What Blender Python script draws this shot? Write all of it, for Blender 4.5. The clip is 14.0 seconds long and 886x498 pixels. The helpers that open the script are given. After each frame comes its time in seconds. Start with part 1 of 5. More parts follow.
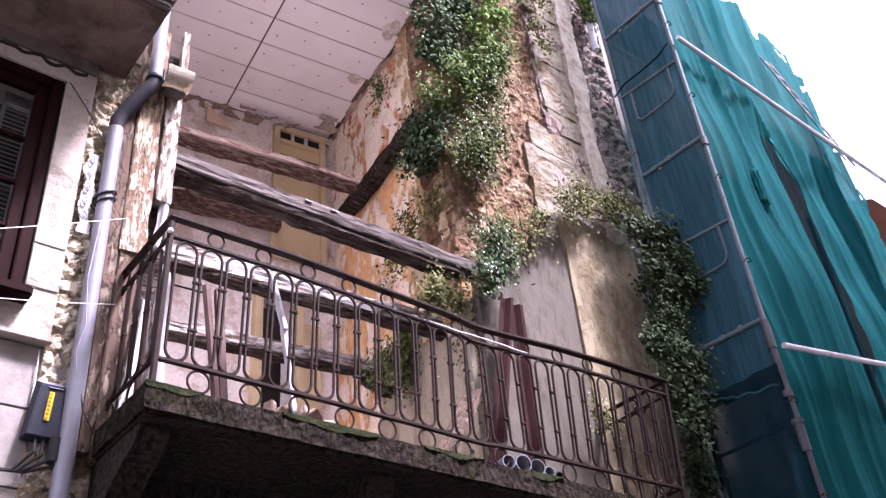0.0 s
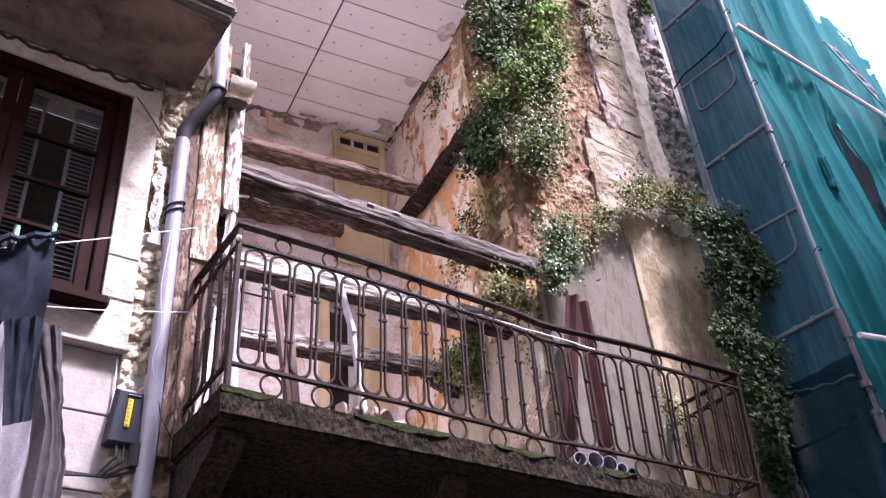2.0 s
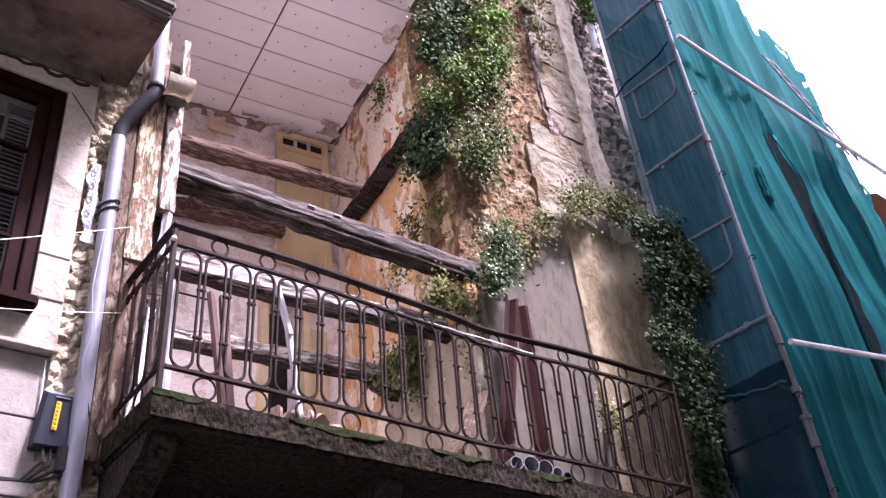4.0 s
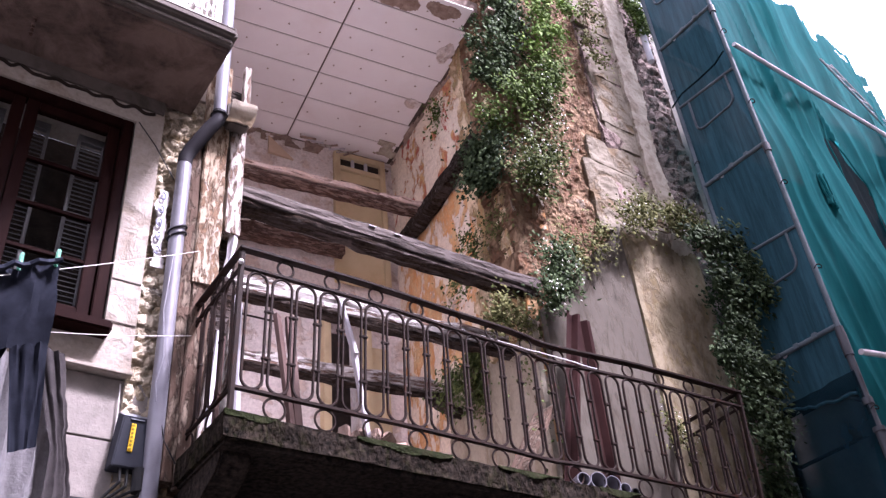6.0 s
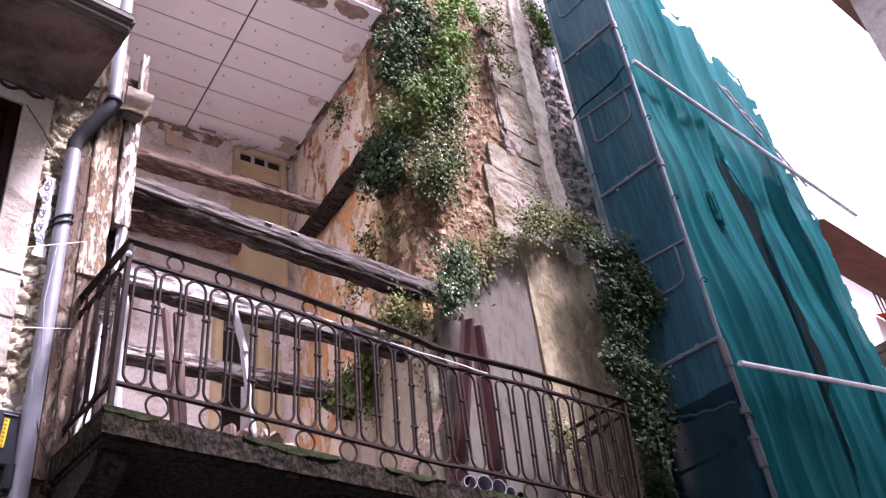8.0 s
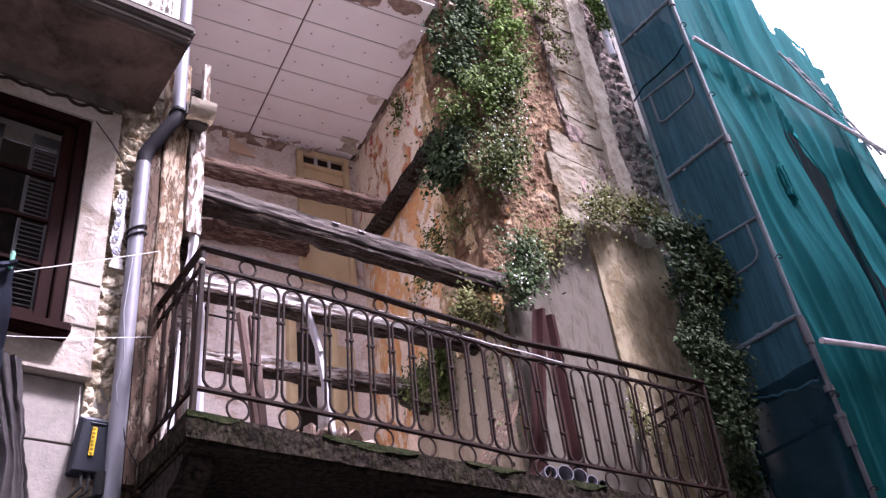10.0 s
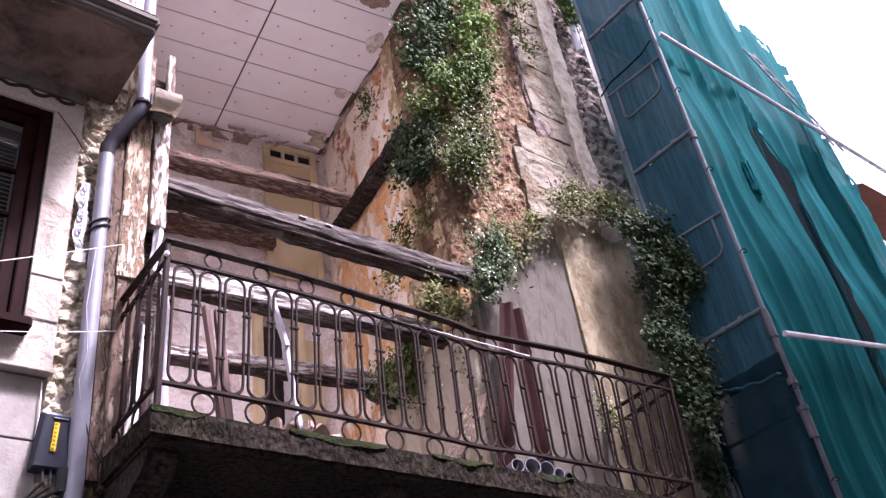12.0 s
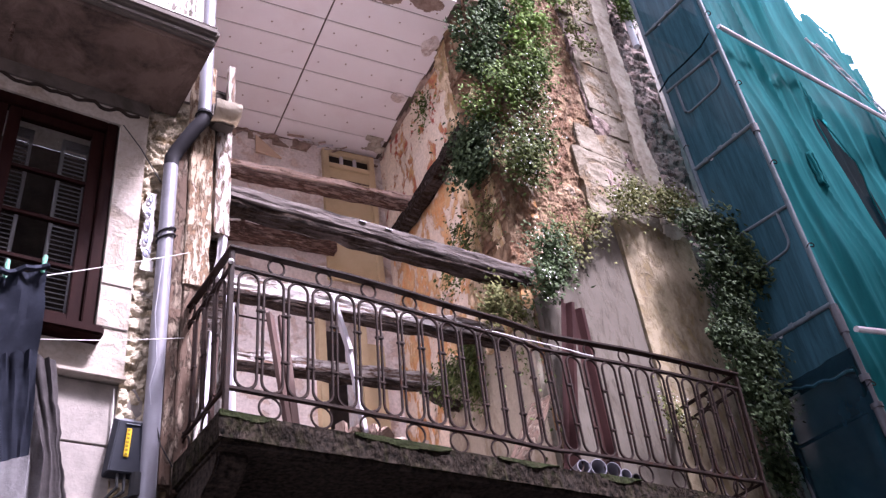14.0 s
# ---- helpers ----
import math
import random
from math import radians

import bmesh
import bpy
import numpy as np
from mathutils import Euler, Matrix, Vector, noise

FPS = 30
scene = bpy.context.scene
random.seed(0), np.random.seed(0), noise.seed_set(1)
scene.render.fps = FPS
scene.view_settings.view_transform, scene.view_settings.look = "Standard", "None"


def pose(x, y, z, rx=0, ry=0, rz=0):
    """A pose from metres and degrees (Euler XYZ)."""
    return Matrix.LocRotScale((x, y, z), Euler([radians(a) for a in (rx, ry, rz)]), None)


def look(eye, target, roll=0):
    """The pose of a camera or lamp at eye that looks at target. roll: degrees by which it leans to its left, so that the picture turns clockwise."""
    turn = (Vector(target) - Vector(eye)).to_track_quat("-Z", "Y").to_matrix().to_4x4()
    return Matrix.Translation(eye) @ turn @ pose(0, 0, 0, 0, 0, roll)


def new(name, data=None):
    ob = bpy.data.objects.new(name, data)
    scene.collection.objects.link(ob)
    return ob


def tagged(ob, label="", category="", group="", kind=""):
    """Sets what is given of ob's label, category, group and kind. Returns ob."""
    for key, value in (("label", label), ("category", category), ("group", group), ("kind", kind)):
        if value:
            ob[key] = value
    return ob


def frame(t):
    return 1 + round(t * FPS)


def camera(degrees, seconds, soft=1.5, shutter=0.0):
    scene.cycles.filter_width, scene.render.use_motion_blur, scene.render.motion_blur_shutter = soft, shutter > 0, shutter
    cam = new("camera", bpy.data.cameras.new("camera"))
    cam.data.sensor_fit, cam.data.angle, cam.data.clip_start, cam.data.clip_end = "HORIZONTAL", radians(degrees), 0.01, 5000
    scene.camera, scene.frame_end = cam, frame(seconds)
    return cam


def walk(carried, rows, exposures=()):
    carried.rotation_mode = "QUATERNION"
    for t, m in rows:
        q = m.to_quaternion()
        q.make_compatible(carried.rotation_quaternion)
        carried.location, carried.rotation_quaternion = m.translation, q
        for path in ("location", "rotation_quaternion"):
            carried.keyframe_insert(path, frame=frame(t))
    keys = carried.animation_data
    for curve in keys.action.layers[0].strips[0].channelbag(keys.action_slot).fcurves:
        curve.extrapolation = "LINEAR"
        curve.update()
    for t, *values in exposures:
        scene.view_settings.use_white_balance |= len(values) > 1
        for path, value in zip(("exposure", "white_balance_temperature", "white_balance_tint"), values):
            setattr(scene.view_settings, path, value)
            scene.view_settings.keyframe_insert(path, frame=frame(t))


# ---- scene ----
cam = camera(51.0, 14.0, soft=1.35)
PATH = [
    (0, (0.055, 0.002, 1.551), (1.143, 1.221, 2.704), -6.0),
    (0.5, (0.035, 0.014, 1.541), (1.136, 1.22, 2.696), -6.6),
    (1, (0.029, 0.022, 1.544), (1.098, 1.252, 2.703), -6.2),
    (1.5, (0.027, 0.034, 1.547), (1.048, 1.301, 2.709), -5.6),
    (2, (0.032, 0.017, 1.54), (1.016, 1.311, 2.705), -5.3),
    (2.5, (0.047, 0.004, 1.544), (1.044, 1.29, 2.707), -5.3),
    (3, (0.068, -0.002, 1.548), (1.122, 1.251, 2.695), -6.1),
    (3.2, (0.073, -0.005, 1.551), (1.156, 1.228, 2.694), -6.5),
    (5.3, (0.015, 0.006, 1.533), (1.048, 1.243, 2.718), -7.0),
    (5.5, (0.008, 0.017, 1.544), (1.018, 1.265, 2.736), -6.5),
    (6, (0.012, -0.004, 1.539), (0.984, 1.269, 2.737), -5.9),
    (6.5, (0.016, -0.019, 1.533), (1.001, 1.25, 2.725), -5.8),
    (7, (0.028, -0.032, 1.534), (1.058, 1.21, 2.717), -6.0),
    (7.5, (0.049, -0.027, 1.544), (1.141, 1.165, 2.722), -6.6),
    (8, (0.04, -0.029, 1.533), (1.178, 1.116, 2.714), -8.1),
    (8.5, (0.021, -0.031, 1.512), (1.145, 1.122, 2.699), -9.2),
    (9, (0.023, -0.009, 1.518), (1.093, 1.192, 2.706), -9.1),
    (9.2, (0.022, -0.008, 1.524), (1.064, 1.217, 2.713), -8.8),
    (11.3, (0.064, 0.008, 1.562), (1.101, 1.244, 2.743), -7.8),
    (11.5, (0.064, 0.005, 1.556), (1.127, 1.223, 2.733), -8.4),
    (12, (0.047, 0.011, 1.541), (1.138, 1.213, 2.709), -9.6),
    (12.5, (0.043, 0.015, 1.537), (1.129, 1.219, 2.708), -9.7),
    (13, (0.044, 0.026, 1.539), (1.101, 1.255, 2.71), -9.4),
    (13.5, (0.042, 0.029, 1.546), (1.055, 1.29, 2.723), -9.1),
    (14, (0.041, 0.014, 1.544), (1.028, 1.286, 2.731), -8.3),
]
EXPOSURES = [(0, 2.63, 5780, 36), (3.2, 2.64, 5780, 36), (5.3, 2.25, 5780, 36), (6.5, 2.31, 5780, 36), (8, 2.37, 5780, 36), (9.2, 2.09, 5780, 36), (11.3, 2.37, 5780, 36), (12.5, 2.43, 5780, 36), (14, 2.42, 5780, 36)]
walk(cam, [(t, look(eye, target, roll)) for t, eye, target, roll in PATH], EXPOSURES)

# ---- world, sun, exposure ----
world = bpy.data.worlds.new("sky")
world.use_nodes = True
scene.world = world
wn, wl = world.node_tree.nodes, world.node_tree.links
sky = wn.new("ShaderNodeTexSky")
sky.sky_type, sky.sun_disc = "NISHITA", False
sky.sun_elevation, sky.sun_rotation = radians(58), radians(149)
sky.dust_density, sky.air_density = 4.0, 1.0
pale = wn.new("ShaderNodeHueSaturation")
pale.inputs["Saturation"].default_value = 0.12
wl.new(sky.outputs[0], pale.inputs["Color"])
wl.new(pale.outputs[0], wn["Background"].inputs["Color"])
wn["Background"].inputs["Strength"].default_value = 0.15
sun = new("sun", bpy.data.lights.new("sun", "SUN"))
sun.data.energy, sun.data.angle, sun.data.color = 3.5, radians(9), (1.0, 0.96, 0.92)
sun.matrix_world = look((6, -10, 19), (0, 0, 0))

# ---- material helpers ----
SKEW = Matrix.Rotation(radians(-7.525), 4, "Z")


class Mat:
    """A small builder of node materials on object coordinates in metres."""

    def __init__(self, name, rough=0.85, metal=0.0):
        self.m = bpy.data.materials.new(name)
        self.m.use_nodes = True
        self.n, self.l = self.m.node_tree.nodes, self.m.node_tree.links
        self.b = self.n["Principled BSDF"]
        self.b.inputs["Roughness"].default_value = rough
        self.b.inputs["Metallic"].default_value = metal
        self.b.inputs["Specular IOR Level"].default_value = 0.5 if rough < 0.5 else 0.08
        self.geo = self.n.new("ShaderNodeNewGeometry").outputs["Position"]

    def coords(self, scale=(1, 1, 1)):
        mp = self.n.new("ShaderNodeMapping")
        mp.inputs["Scale"].default_value = scale
        self.l.new(self.geo, mp.inputs["Vector"])
        return mp.outputs[0]

    def noise(self, size, detail=6, rough=0.6, stretch=(1, 1, 1), warp=0.0):
        t = self.n.new("ShaderNodeTexNoise")
        t.inputs["Scale"].default_value = 1 / size
        t.inputs["Detail"].default_value, t.inputs["Roughness"].default_value = detail, rough
        t.inputs["Distortion"].default_value = warp
        self.l.new(self.coords(stretch), t.inputs["Vector"])
        return t.outputs["Fac"]

    def cells(self, size, feature="F1", stretch=(1, 1, 1)):
        t = self.n.new("ShaderNodeTexVoronoi")
        t.feature = feature
        t.inputs["Scale"].default_value = 1 / size
        self.l.new(self.coords(stretch), t.inputs["Vector"])
        return t.outputs["Distance"]

    def step(self, fac, a, b):
        r = self.n.new("ShaderNodeMapRange")
        r.inputs["From Min"].default_value, r.inputs["From Max"].default_value = a, b
        self.l.new(fac, r.inputs["Value"])
        return r.outputs[0]

    def ramp(self, fac, stops):
        r = self.n.new("ShaderNodeValToRGB")
        e = r.color_ramp.elements
        while len(e) < len(stops):
            e.new(0.5)
        for k, (p, c) in enumerate(stops):
            e[k].position, e[k].color = p, (*c, 1)
        self.l.new(fac, r.inputs[0])
        return r.outputs[0]

    def mix(self, fac, a, b, mode="MIX"):
        x = self.n.new("ShaderNodeMix")
        x.data_type, x.blend_type = "RGBA", mode
        for sock, v in ((x.inputs[0], fac), (x.inputs[6], a), (x.inputs[7], b)):
            if isinstance(v, bpy.types.NodeSocket):
                self.l.new(v, sock)
            elif isinstance(v, tuple):
                sock.default_value = (*v, 1)
            else:
                sock.default_value = v
        return x.outputs[2]

    def times(self, a, b):
        x = self.n.new("ShaderNodeMath")
        x.operation = "MULTIPLY"
        for sock, v in zip(x.inputs, (a, b)):
            if isinstance(v, bpy.types.NodeSocket):
                self.l.new(v, sock)
            else:
                sock.default_value = v
        return x.outputs[0]

    def island(self):
        return self.n.new("ShaderNodeNewGeometry").outputs["Random Per Island"]

    def each(self):
        return self.n.new("ShaderNodeObjectInfo").outputs["Random"]

    def color(self, c):
        self.l.new(c, self.b.inputs["Base Color"])

    def bump(self, fac, depth, also=None):
        p = self.n.new("ShaderNodeBump")
        p.inputs["Distance"].default_value = depth
        p.inputs["Strength"].default_value = 1.0
        self.l.new(fac, p.inputs["Height"])
        if also is not None:
            self.l.new(also, p.inputs["Normal"])
        self.l.new(p.outputs[0], self.b.inputs["Normal"])
        return p.outputs[0]


def m_simple(name, c1, c2, size, rough=0.85, metal=0.0, depth=0.003, stretch=(1, 1, 1), dirt=None, dirt_size=0.5, dirt_at=(0.5, 0.7)):
    """Two-tone noise with fine relief; dirt is a third colour in larger patches."""
    k = Mat(name, rough, metal)
    n = k.noise(size, 8, 0.65, stretch)
    c = k.ramp(n, [(0.3, c1), (0.7, c2)])
    if dirt:
        c = k.mix(k.step(k.noise(dirt_size, 7, 0.65, stretch, 0.5), *dirt_at), c, dirt)
    k.color(c)
    k.bump(k.noise(size * 0.35, 6, 0.7, stretch), depth)
    return k.m


def m_peeling(name, coat, coat2, under, under2, size=0.3, at=(0.5, 0.54), extra=None, rough=0.9, depth=0.006, stretch=(1, 1, 1)):
    """Old paint or plaster that has come off in patches from what lies under it."""
    k = Mat(name, rough)
    mask = k.step(k.noise(size, 9, 0.62, stretch, 0.4), *at)
    a = k.mix(k.step(k.noise(0.6, 5), 0.35, 0.7), coat, coat2)
    b = k.mix(k.step(k.noise(size * 0.5, 7, 0.7, stretch), 0.4, 0.62), under, under2)
    c = k.mix(mask, a, b)
    if extra:
        c = k.mix(k.step(k.noise(size * 1.7, 8, 0.65, stretch, 0.8), *extra[1]), c, extra[0])
    c = k.mix(k.times(k.step(k.noise(0.03, 4), 0.35, 0.75), 0.35), c, (0.12, 0.09, 0.07))
    k.color(c)
    b1 = k.bump(mask, -depth)
    k.bump(k.noise(0.03, 6, 0.7), depth * 0.5, b1)
    return k.m


PLASTER = m_peeling("aged_plaster", (0.3412, 0.2976, 0.2541), (0.3993, 0.3630, 0.3194), (0.2178, 0.1771, 0.1380), (0.2976, 0.2541, 0.2033), 0.22, (0.50, 0.68), ((0.2033, 0.1670, 0.1307), (0.66, 0.76)), depth=0.008)
STONE = m_simple("dressed_stone", (0.1857, 0.1659, 0.1509), (0.2706, 0.2433, 0.2178), 0.12, dirt=(0.1028, 0.0934, 0.0830), dirt_size=0.7, dirt_at=(0.52, 0.75), depth=0.006)
RUBBLE = m_peeling("rubble_mortar", (0.4823, 0.4134, 0.2990), (0.6435, 0.5733, 0.4589), (0.1963, 0.1599, 0.1157), (0.3796, 0.2990, 0.1833), 0.14, (0.46, 0.58), ((0.6890, 0.6435, 0.5733), (0.62, 0.66)), depth=0.02)
ROUGH_STONE = m_peeling("dark_rubble", (0.2378, 0.1779, 0.1581), (0.3319, 0.2519, 0.2234), (0.0651, 0.0460, 0.0418), (0.1427, 0.0970, 0.0877), 0.09, (0.5, 0.58), ((0.3081, 0.1729, 0.1173), (0.62, 0.7)), depth=0.03)
ORANGE = m_peeling("ochre_wall", (0.2516, 0.1591, 0.0888), (0.3034, 0.2146, 0.1369), (0.1850, 0.0962, 0.0488), (0.1221, 0.0681, 0.0407), 0.12, (0.44, 0.56), ((0.3848, 0.3108, 0.2368), (0.63, 0.66)), depth=0.03, stretch=(1.2, 1, 0.5))
# Masonry colour raised to stand for light this side doesn't receive.
BARE = m_peeling("bare_mossy_masonry", (0.7056, 0.5522, 0.3528), (0.8284, 0.6903, 0.4909), (0.5216, 0.3068, 0.1534), (0.3988, 0.3375, 0.1687), 0.12, (0.46, 0.56), ((0.9204, 0.7670, 0.6136), (0.62, 0.66)), depth=0.03, stretch=(1, 1, 0.4))
INNER = m_peeling("peeling_inner_wall", (0.78, 0.66, 0.51), (0.80, 0.71, 0.59), (0.66, 0.44, 0.19), (0.46, 0.13, 0.08), 0.22, (0.54, 0.58), ((0.42, 0.10, 0.07), (0.60, 0.63)), depth=0.010, stretch=(1, 1, 0.6))
INNER_LOW = m_peeling("orange_inner_wall", (0.72, 0.60, 0.48), (0.78, 0.68, 0.56), (0.62, 0.29, 0.11), (0.62, 0.42, 0.22), 0.24, (0.48, 0.52), ((0.42, 0.35, 0.29), (0.63, 0.68)), depth=0.010, stretch=(1, 1, 0.55))
BACK = m_peeling("pale_back_wall", (0.78, 0.70, 0.67), (0.83, 0.77, 0.73), (0.58, 0.46, 0.41), (0.70, 0.58, 0.50), 0.22, (0.53, 0.60), ((0.56, 0.30, 0.12), (0.68, 0.71)), depth=0.008)
GREY = m_peeling("grey_render", (0.0872, 0.0788, 0.0643), (0.1148, 0.1025, 0.0849), (0.0558, 0.0474, 0.0360), (0.0796, 0.0681, 0.0513), 0.09, (0.48, 0.66), ((0.0398, 0.0314, 0.0199), (0.60, 0.74)), depth=0.003, stretch=(1, 1, 0.35))
# The grey render again, brightened to make up for shade on its wall.
PALE_GREY = m_peeling("brightened_grey_render", (0.2852, 0.2526, 0.1927), (0.3348, 0.3007, 0.2344), (0.1612, 0.1323, 0.0885), (0.2232, 0.1864, 0.1302), 0.2, (0.48, 0.64), ((0.0992, 0.0842, 0.0417), (0.60, 0.72)), depth=0.007, stretch=(1, 1, 0.35))
PIER = m_peeling("warm_pier_stone", (0.2004, 0.1730, 0.1292), (0.2580, 0.2309, 0.1802), (0.1250, 0.0927, 0.0575), (0.1774, 0.1272, 0.0719), 0.22, (0.5, 0.62), ((0.2952, 0.2711, 0.2166), (0.64, 0.74)), depth=0.014)
MOTTLED = m_peeling("mottled_render", (0.2520, 0.2109, 0.1342), (0.2884, 0.2455, 0.1707), (0.1320, 0.1032, 0.0674), (0.1976, 0.1539, 0.0765), 0.13, (0.44, 0.60), ((0.0963, 0.0685, 0.0492), (0.6, 0.72)), depth=0.007, stretch=(1, 1, 0.6))
STRIP = m_simple("lime_strip", (0.3584, 0.3066, 0.2450), (0.4900, 0.4340, 0.3542), 0.2, dirt=(0.2436, 0.1974, 0.1484), dirt_size=0.16, dirt_at=(0.46, 0.64), depth=0.016)
CEIL = m_simple("ceiling_board", (0.82, 0.76, 0.76), (0.86, 0.82, 0.82), 0.6, depth=0.001, dirt=(0.74, 0.66, 0.65), dirt_size=0.9, dirt_at=(0.52, 0.8))
TORN = m_simple("torn_lath", (0.20, 0.13, 0.10), (0.42, 0.32, 0.26), 0.08, depth=0.01)
LATH = m_simple("dusty_lath", (0.09, 0.062, 0.050), (0.17, 0.125, 0.105), 0.08, depth=0.01)
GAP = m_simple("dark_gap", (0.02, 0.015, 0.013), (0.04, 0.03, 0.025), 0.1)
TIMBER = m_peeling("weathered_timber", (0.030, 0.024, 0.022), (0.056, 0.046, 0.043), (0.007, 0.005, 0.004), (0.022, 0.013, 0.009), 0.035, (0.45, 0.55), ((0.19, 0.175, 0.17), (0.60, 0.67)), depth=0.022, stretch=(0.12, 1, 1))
TIMBER_GREY = m_peeling("silver_grey_timber", (0.0874, 0.0747, 0.0699), (0.1243, 0.1053, 0.0981), (0.0202, 0.0147, 0.0124), (0.0504, 0.0379, 0.0327), 0.026, (0.52, 0.64), ((0.2419, 0.2081, 0.1861), (0.66, 0.70)), depth=0.014, stretch=(0.10, 1, 1))
TIMBER_ROSE = m_peeling("pale_rose_timber", (0.6090, 0.4495, 0.3770), (0.7540, 0.5800, 0.4930), (0.1450, 0.0798, 0.0580), (0.3480, 0.2175, 0.1595), 0.03, (0.54, 0.62), depth=0.012, stretch=(0.14, 1, 1))
TIMBER_PALE = m_peeling("limewashed_timber", (0.4032, 0.3744, 0.3600), (0.4608, 0.4320, 0.4104), (0.0864, 0.0504, 0.0360), (0.1728, 0.1080, 0.0792), 0.03, (0.50, 0.60), depth=0.016, stretch=(0.14, 1, 1))
TIMBER_BROWN = m_peeling("brown_timber", (0.2125, 0.1313, 0.1025), (0.3000, 0.2188, 0.1812), (0.0375, 0.0200, 0.0150), (0.1063, 0.0525, 0.0375), 0.026, (0.43, 0.53), ((0.4250, 0.3625, 0.3125), (0.64, 0.70)), depth=0.022, stretch=(0.2, 1, 1))
POST_OCHRE = m_peeling("flaking_ochre_paint", (0.37, 0.29, 0.205), (0.45, 0.38, 0.295), (0.11, 0.065, 0.04), (0.22, 0.14, 0.085), 0.030, (0.46, 0.55), ((0.50, 0.45, 0.39), (0.62, 0.66)), depth=0.010, stretch=(1, 1, 0.28))
POST_WHITE = m_peeling("flaking_white_paint", (0.43, 0.39, 0.35), (0.52, 0.47, 0.43), (0.08, 0.05, 0.035), (0.22, 0.15, 0.11), 0.035, (0.49, 0.58), depth=0.010, stretch=(1, 1, 0.25))
POST_BROWN = m_peeling("brown_flaking_board", (0.085, 0.055, 0.040), (0.13, 0.085, 0.062), (0.035, 0.022, 0.017), (0.22, 0.175, 0.13), 0.05, (0.48, 0.56), ((0.30, 0.26, 0.21), (0.63, 0.67)), depth=0.012, stretch=(1, 1, 0.3))
DOOR = m_simple("cream_yellow_paint", (0.50, 0.40, 0.24), (0.58, 0.47, 0.30), 0.3, rough=0.6, dirt=(0.40, 0.31, 0.19), dirt_size=0.5)
IRON = m_simple("rusty_wrought_iron", (0.0115, 0.0076, 0.0061), (0.0252, 0.0136, 0.0107), 0.05, rough=0.6, metal=0.0, dirt=(0.0379, 0.0136, 0.0068), dirt_size=0.12, dirt_at=(0.58, 0.7), depth=0.001)
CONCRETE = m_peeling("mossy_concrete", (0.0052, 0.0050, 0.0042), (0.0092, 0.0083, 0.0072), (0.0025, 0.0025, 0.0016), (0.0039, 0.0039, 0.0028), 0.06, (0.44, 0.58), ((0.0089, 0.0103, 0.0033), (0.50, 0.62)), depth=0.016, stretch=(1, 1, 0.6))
# Near-black colour standing for the shade under the balcony.
SOFFIT = m_peeling("shaded_soffit", (0.0072, 0.0062, 0.0056), (0.0118, 0.0098, 0.0087), (0.0026, 0.0021, 0.0021), (0.0041, 0.0036, 0.0030), 0.25, (0.45, 0.6), ((0.0226, 0.0194, 0.0158), (0.64, 0.7)), depth=0.01)
SOFFIT_UP = m_peeling("brown_soffit", (0.1224, 0.0864, 0.0720), (0.1887, 0.1360, 0.1125), (0.0425, 0.0304, 0.0255), (0.0867, 0.0624, 0.0540), 0.28, (0.42, 0.62), depth=0.012)
MOULD = m_simple("balcony_moulding", (0.094, 0.080, 0.068), (0.130, 0.112, 0.101), 0.2, dirt=(0.050, 0.044, 0.036), dirt_size=0.4)
PIPE = m_simple("grey_plastic_pipe", (0.159, 0.156, 0.181), (0.188, 0.184, 0.210), 0.4, rough=0.38, depth=0.0005, dirt=(0.131, 0.126, 0.144), dirt_size=0.3)
DARKPIPE = m_simple("dark_elbow_plastic", (0.025, 0.023, 0.027), (0.035, 0.034, 0.037), 0.3, rough=0.45, depth=0.0005)
WINWOOD = m_simple("dark_red_window_wood", (0.0079, 0.0022, 0.0022), (0.0158, 0.0057, 0.0045), 0.06, rough=0.6, stretch=(1, 1, 0.2), depth=0.001)
SLAT = m_simple("reflected_shutter_paint", (0.1215, 0.1140, 0.1170), (0.1665, 0.1590, 0.1590), 0.2, rough=0.6)
BOXMAT = m_simple("slate_grey_plastic", (0.0220, 0.0240, 0.0320), (0.0320, 0.0340, 0.0400), 0.2, rough=0.45, depth=0.0006)
BOXTOP = m_simple("pale_lid_plastic", (0.30, 0.31, 0.36), (0.40, 0.40, 0.45), 0.1, rough=0.4, depth=0.0006)
YELLOW = m_simple("yellow_sticker", (0.75, 0.48, 0.02), (0.85, 0.58, 0.03), 0.1, rough=0.5, depth=0.0002)
INK = m_simple("faded_print", (0.30, 0.20, 0.03), (0.38, 0.26, 0.04), 0.1, depth=0.0002)
BLACK = m_simple("black_rubber", (0.015, 0.015, 0.017), (0.03, 0.03, 0.03), 0.1, rough=0.6)
SHEET = m_simple("red_brown_sheet", (0.0391, 0.0167, 0.0161), (0.0558, 0.0260, 0.0229), 0.15, rough=0.5, metal=0.1, stretch=(1, 1, 0.3), depth=0.001, dirt=(0.0223, 0.0112, 0.0112), dirt_size=0.4)
PALEPLANK = m_simple("whitewashed_plank", (0.432, 0.414, 0.450), (0.558, 0.540, 0.567), 0.12, rough=0.7, stretch=(1, 1, 0.2))
BROWNPLANK = m_simple("brown_plank", (0.0600, 0.0350, 0.0300), (0.1000, 0.0650, 0.0550), 0.06, rough=0.7, stretch=(1, 1, 0.15))
ROPE = m_simple("pale_cord", (0.55, 0.53, 0.50), (0.65, 0.62, 0.60), 0.02)
CLOTH = m_simple("dark_navy_cloth", (0.012, 0.014, 0.022), (0.03, 0.034, 0.05), 0.15, rough=0.9, depth=0.002)
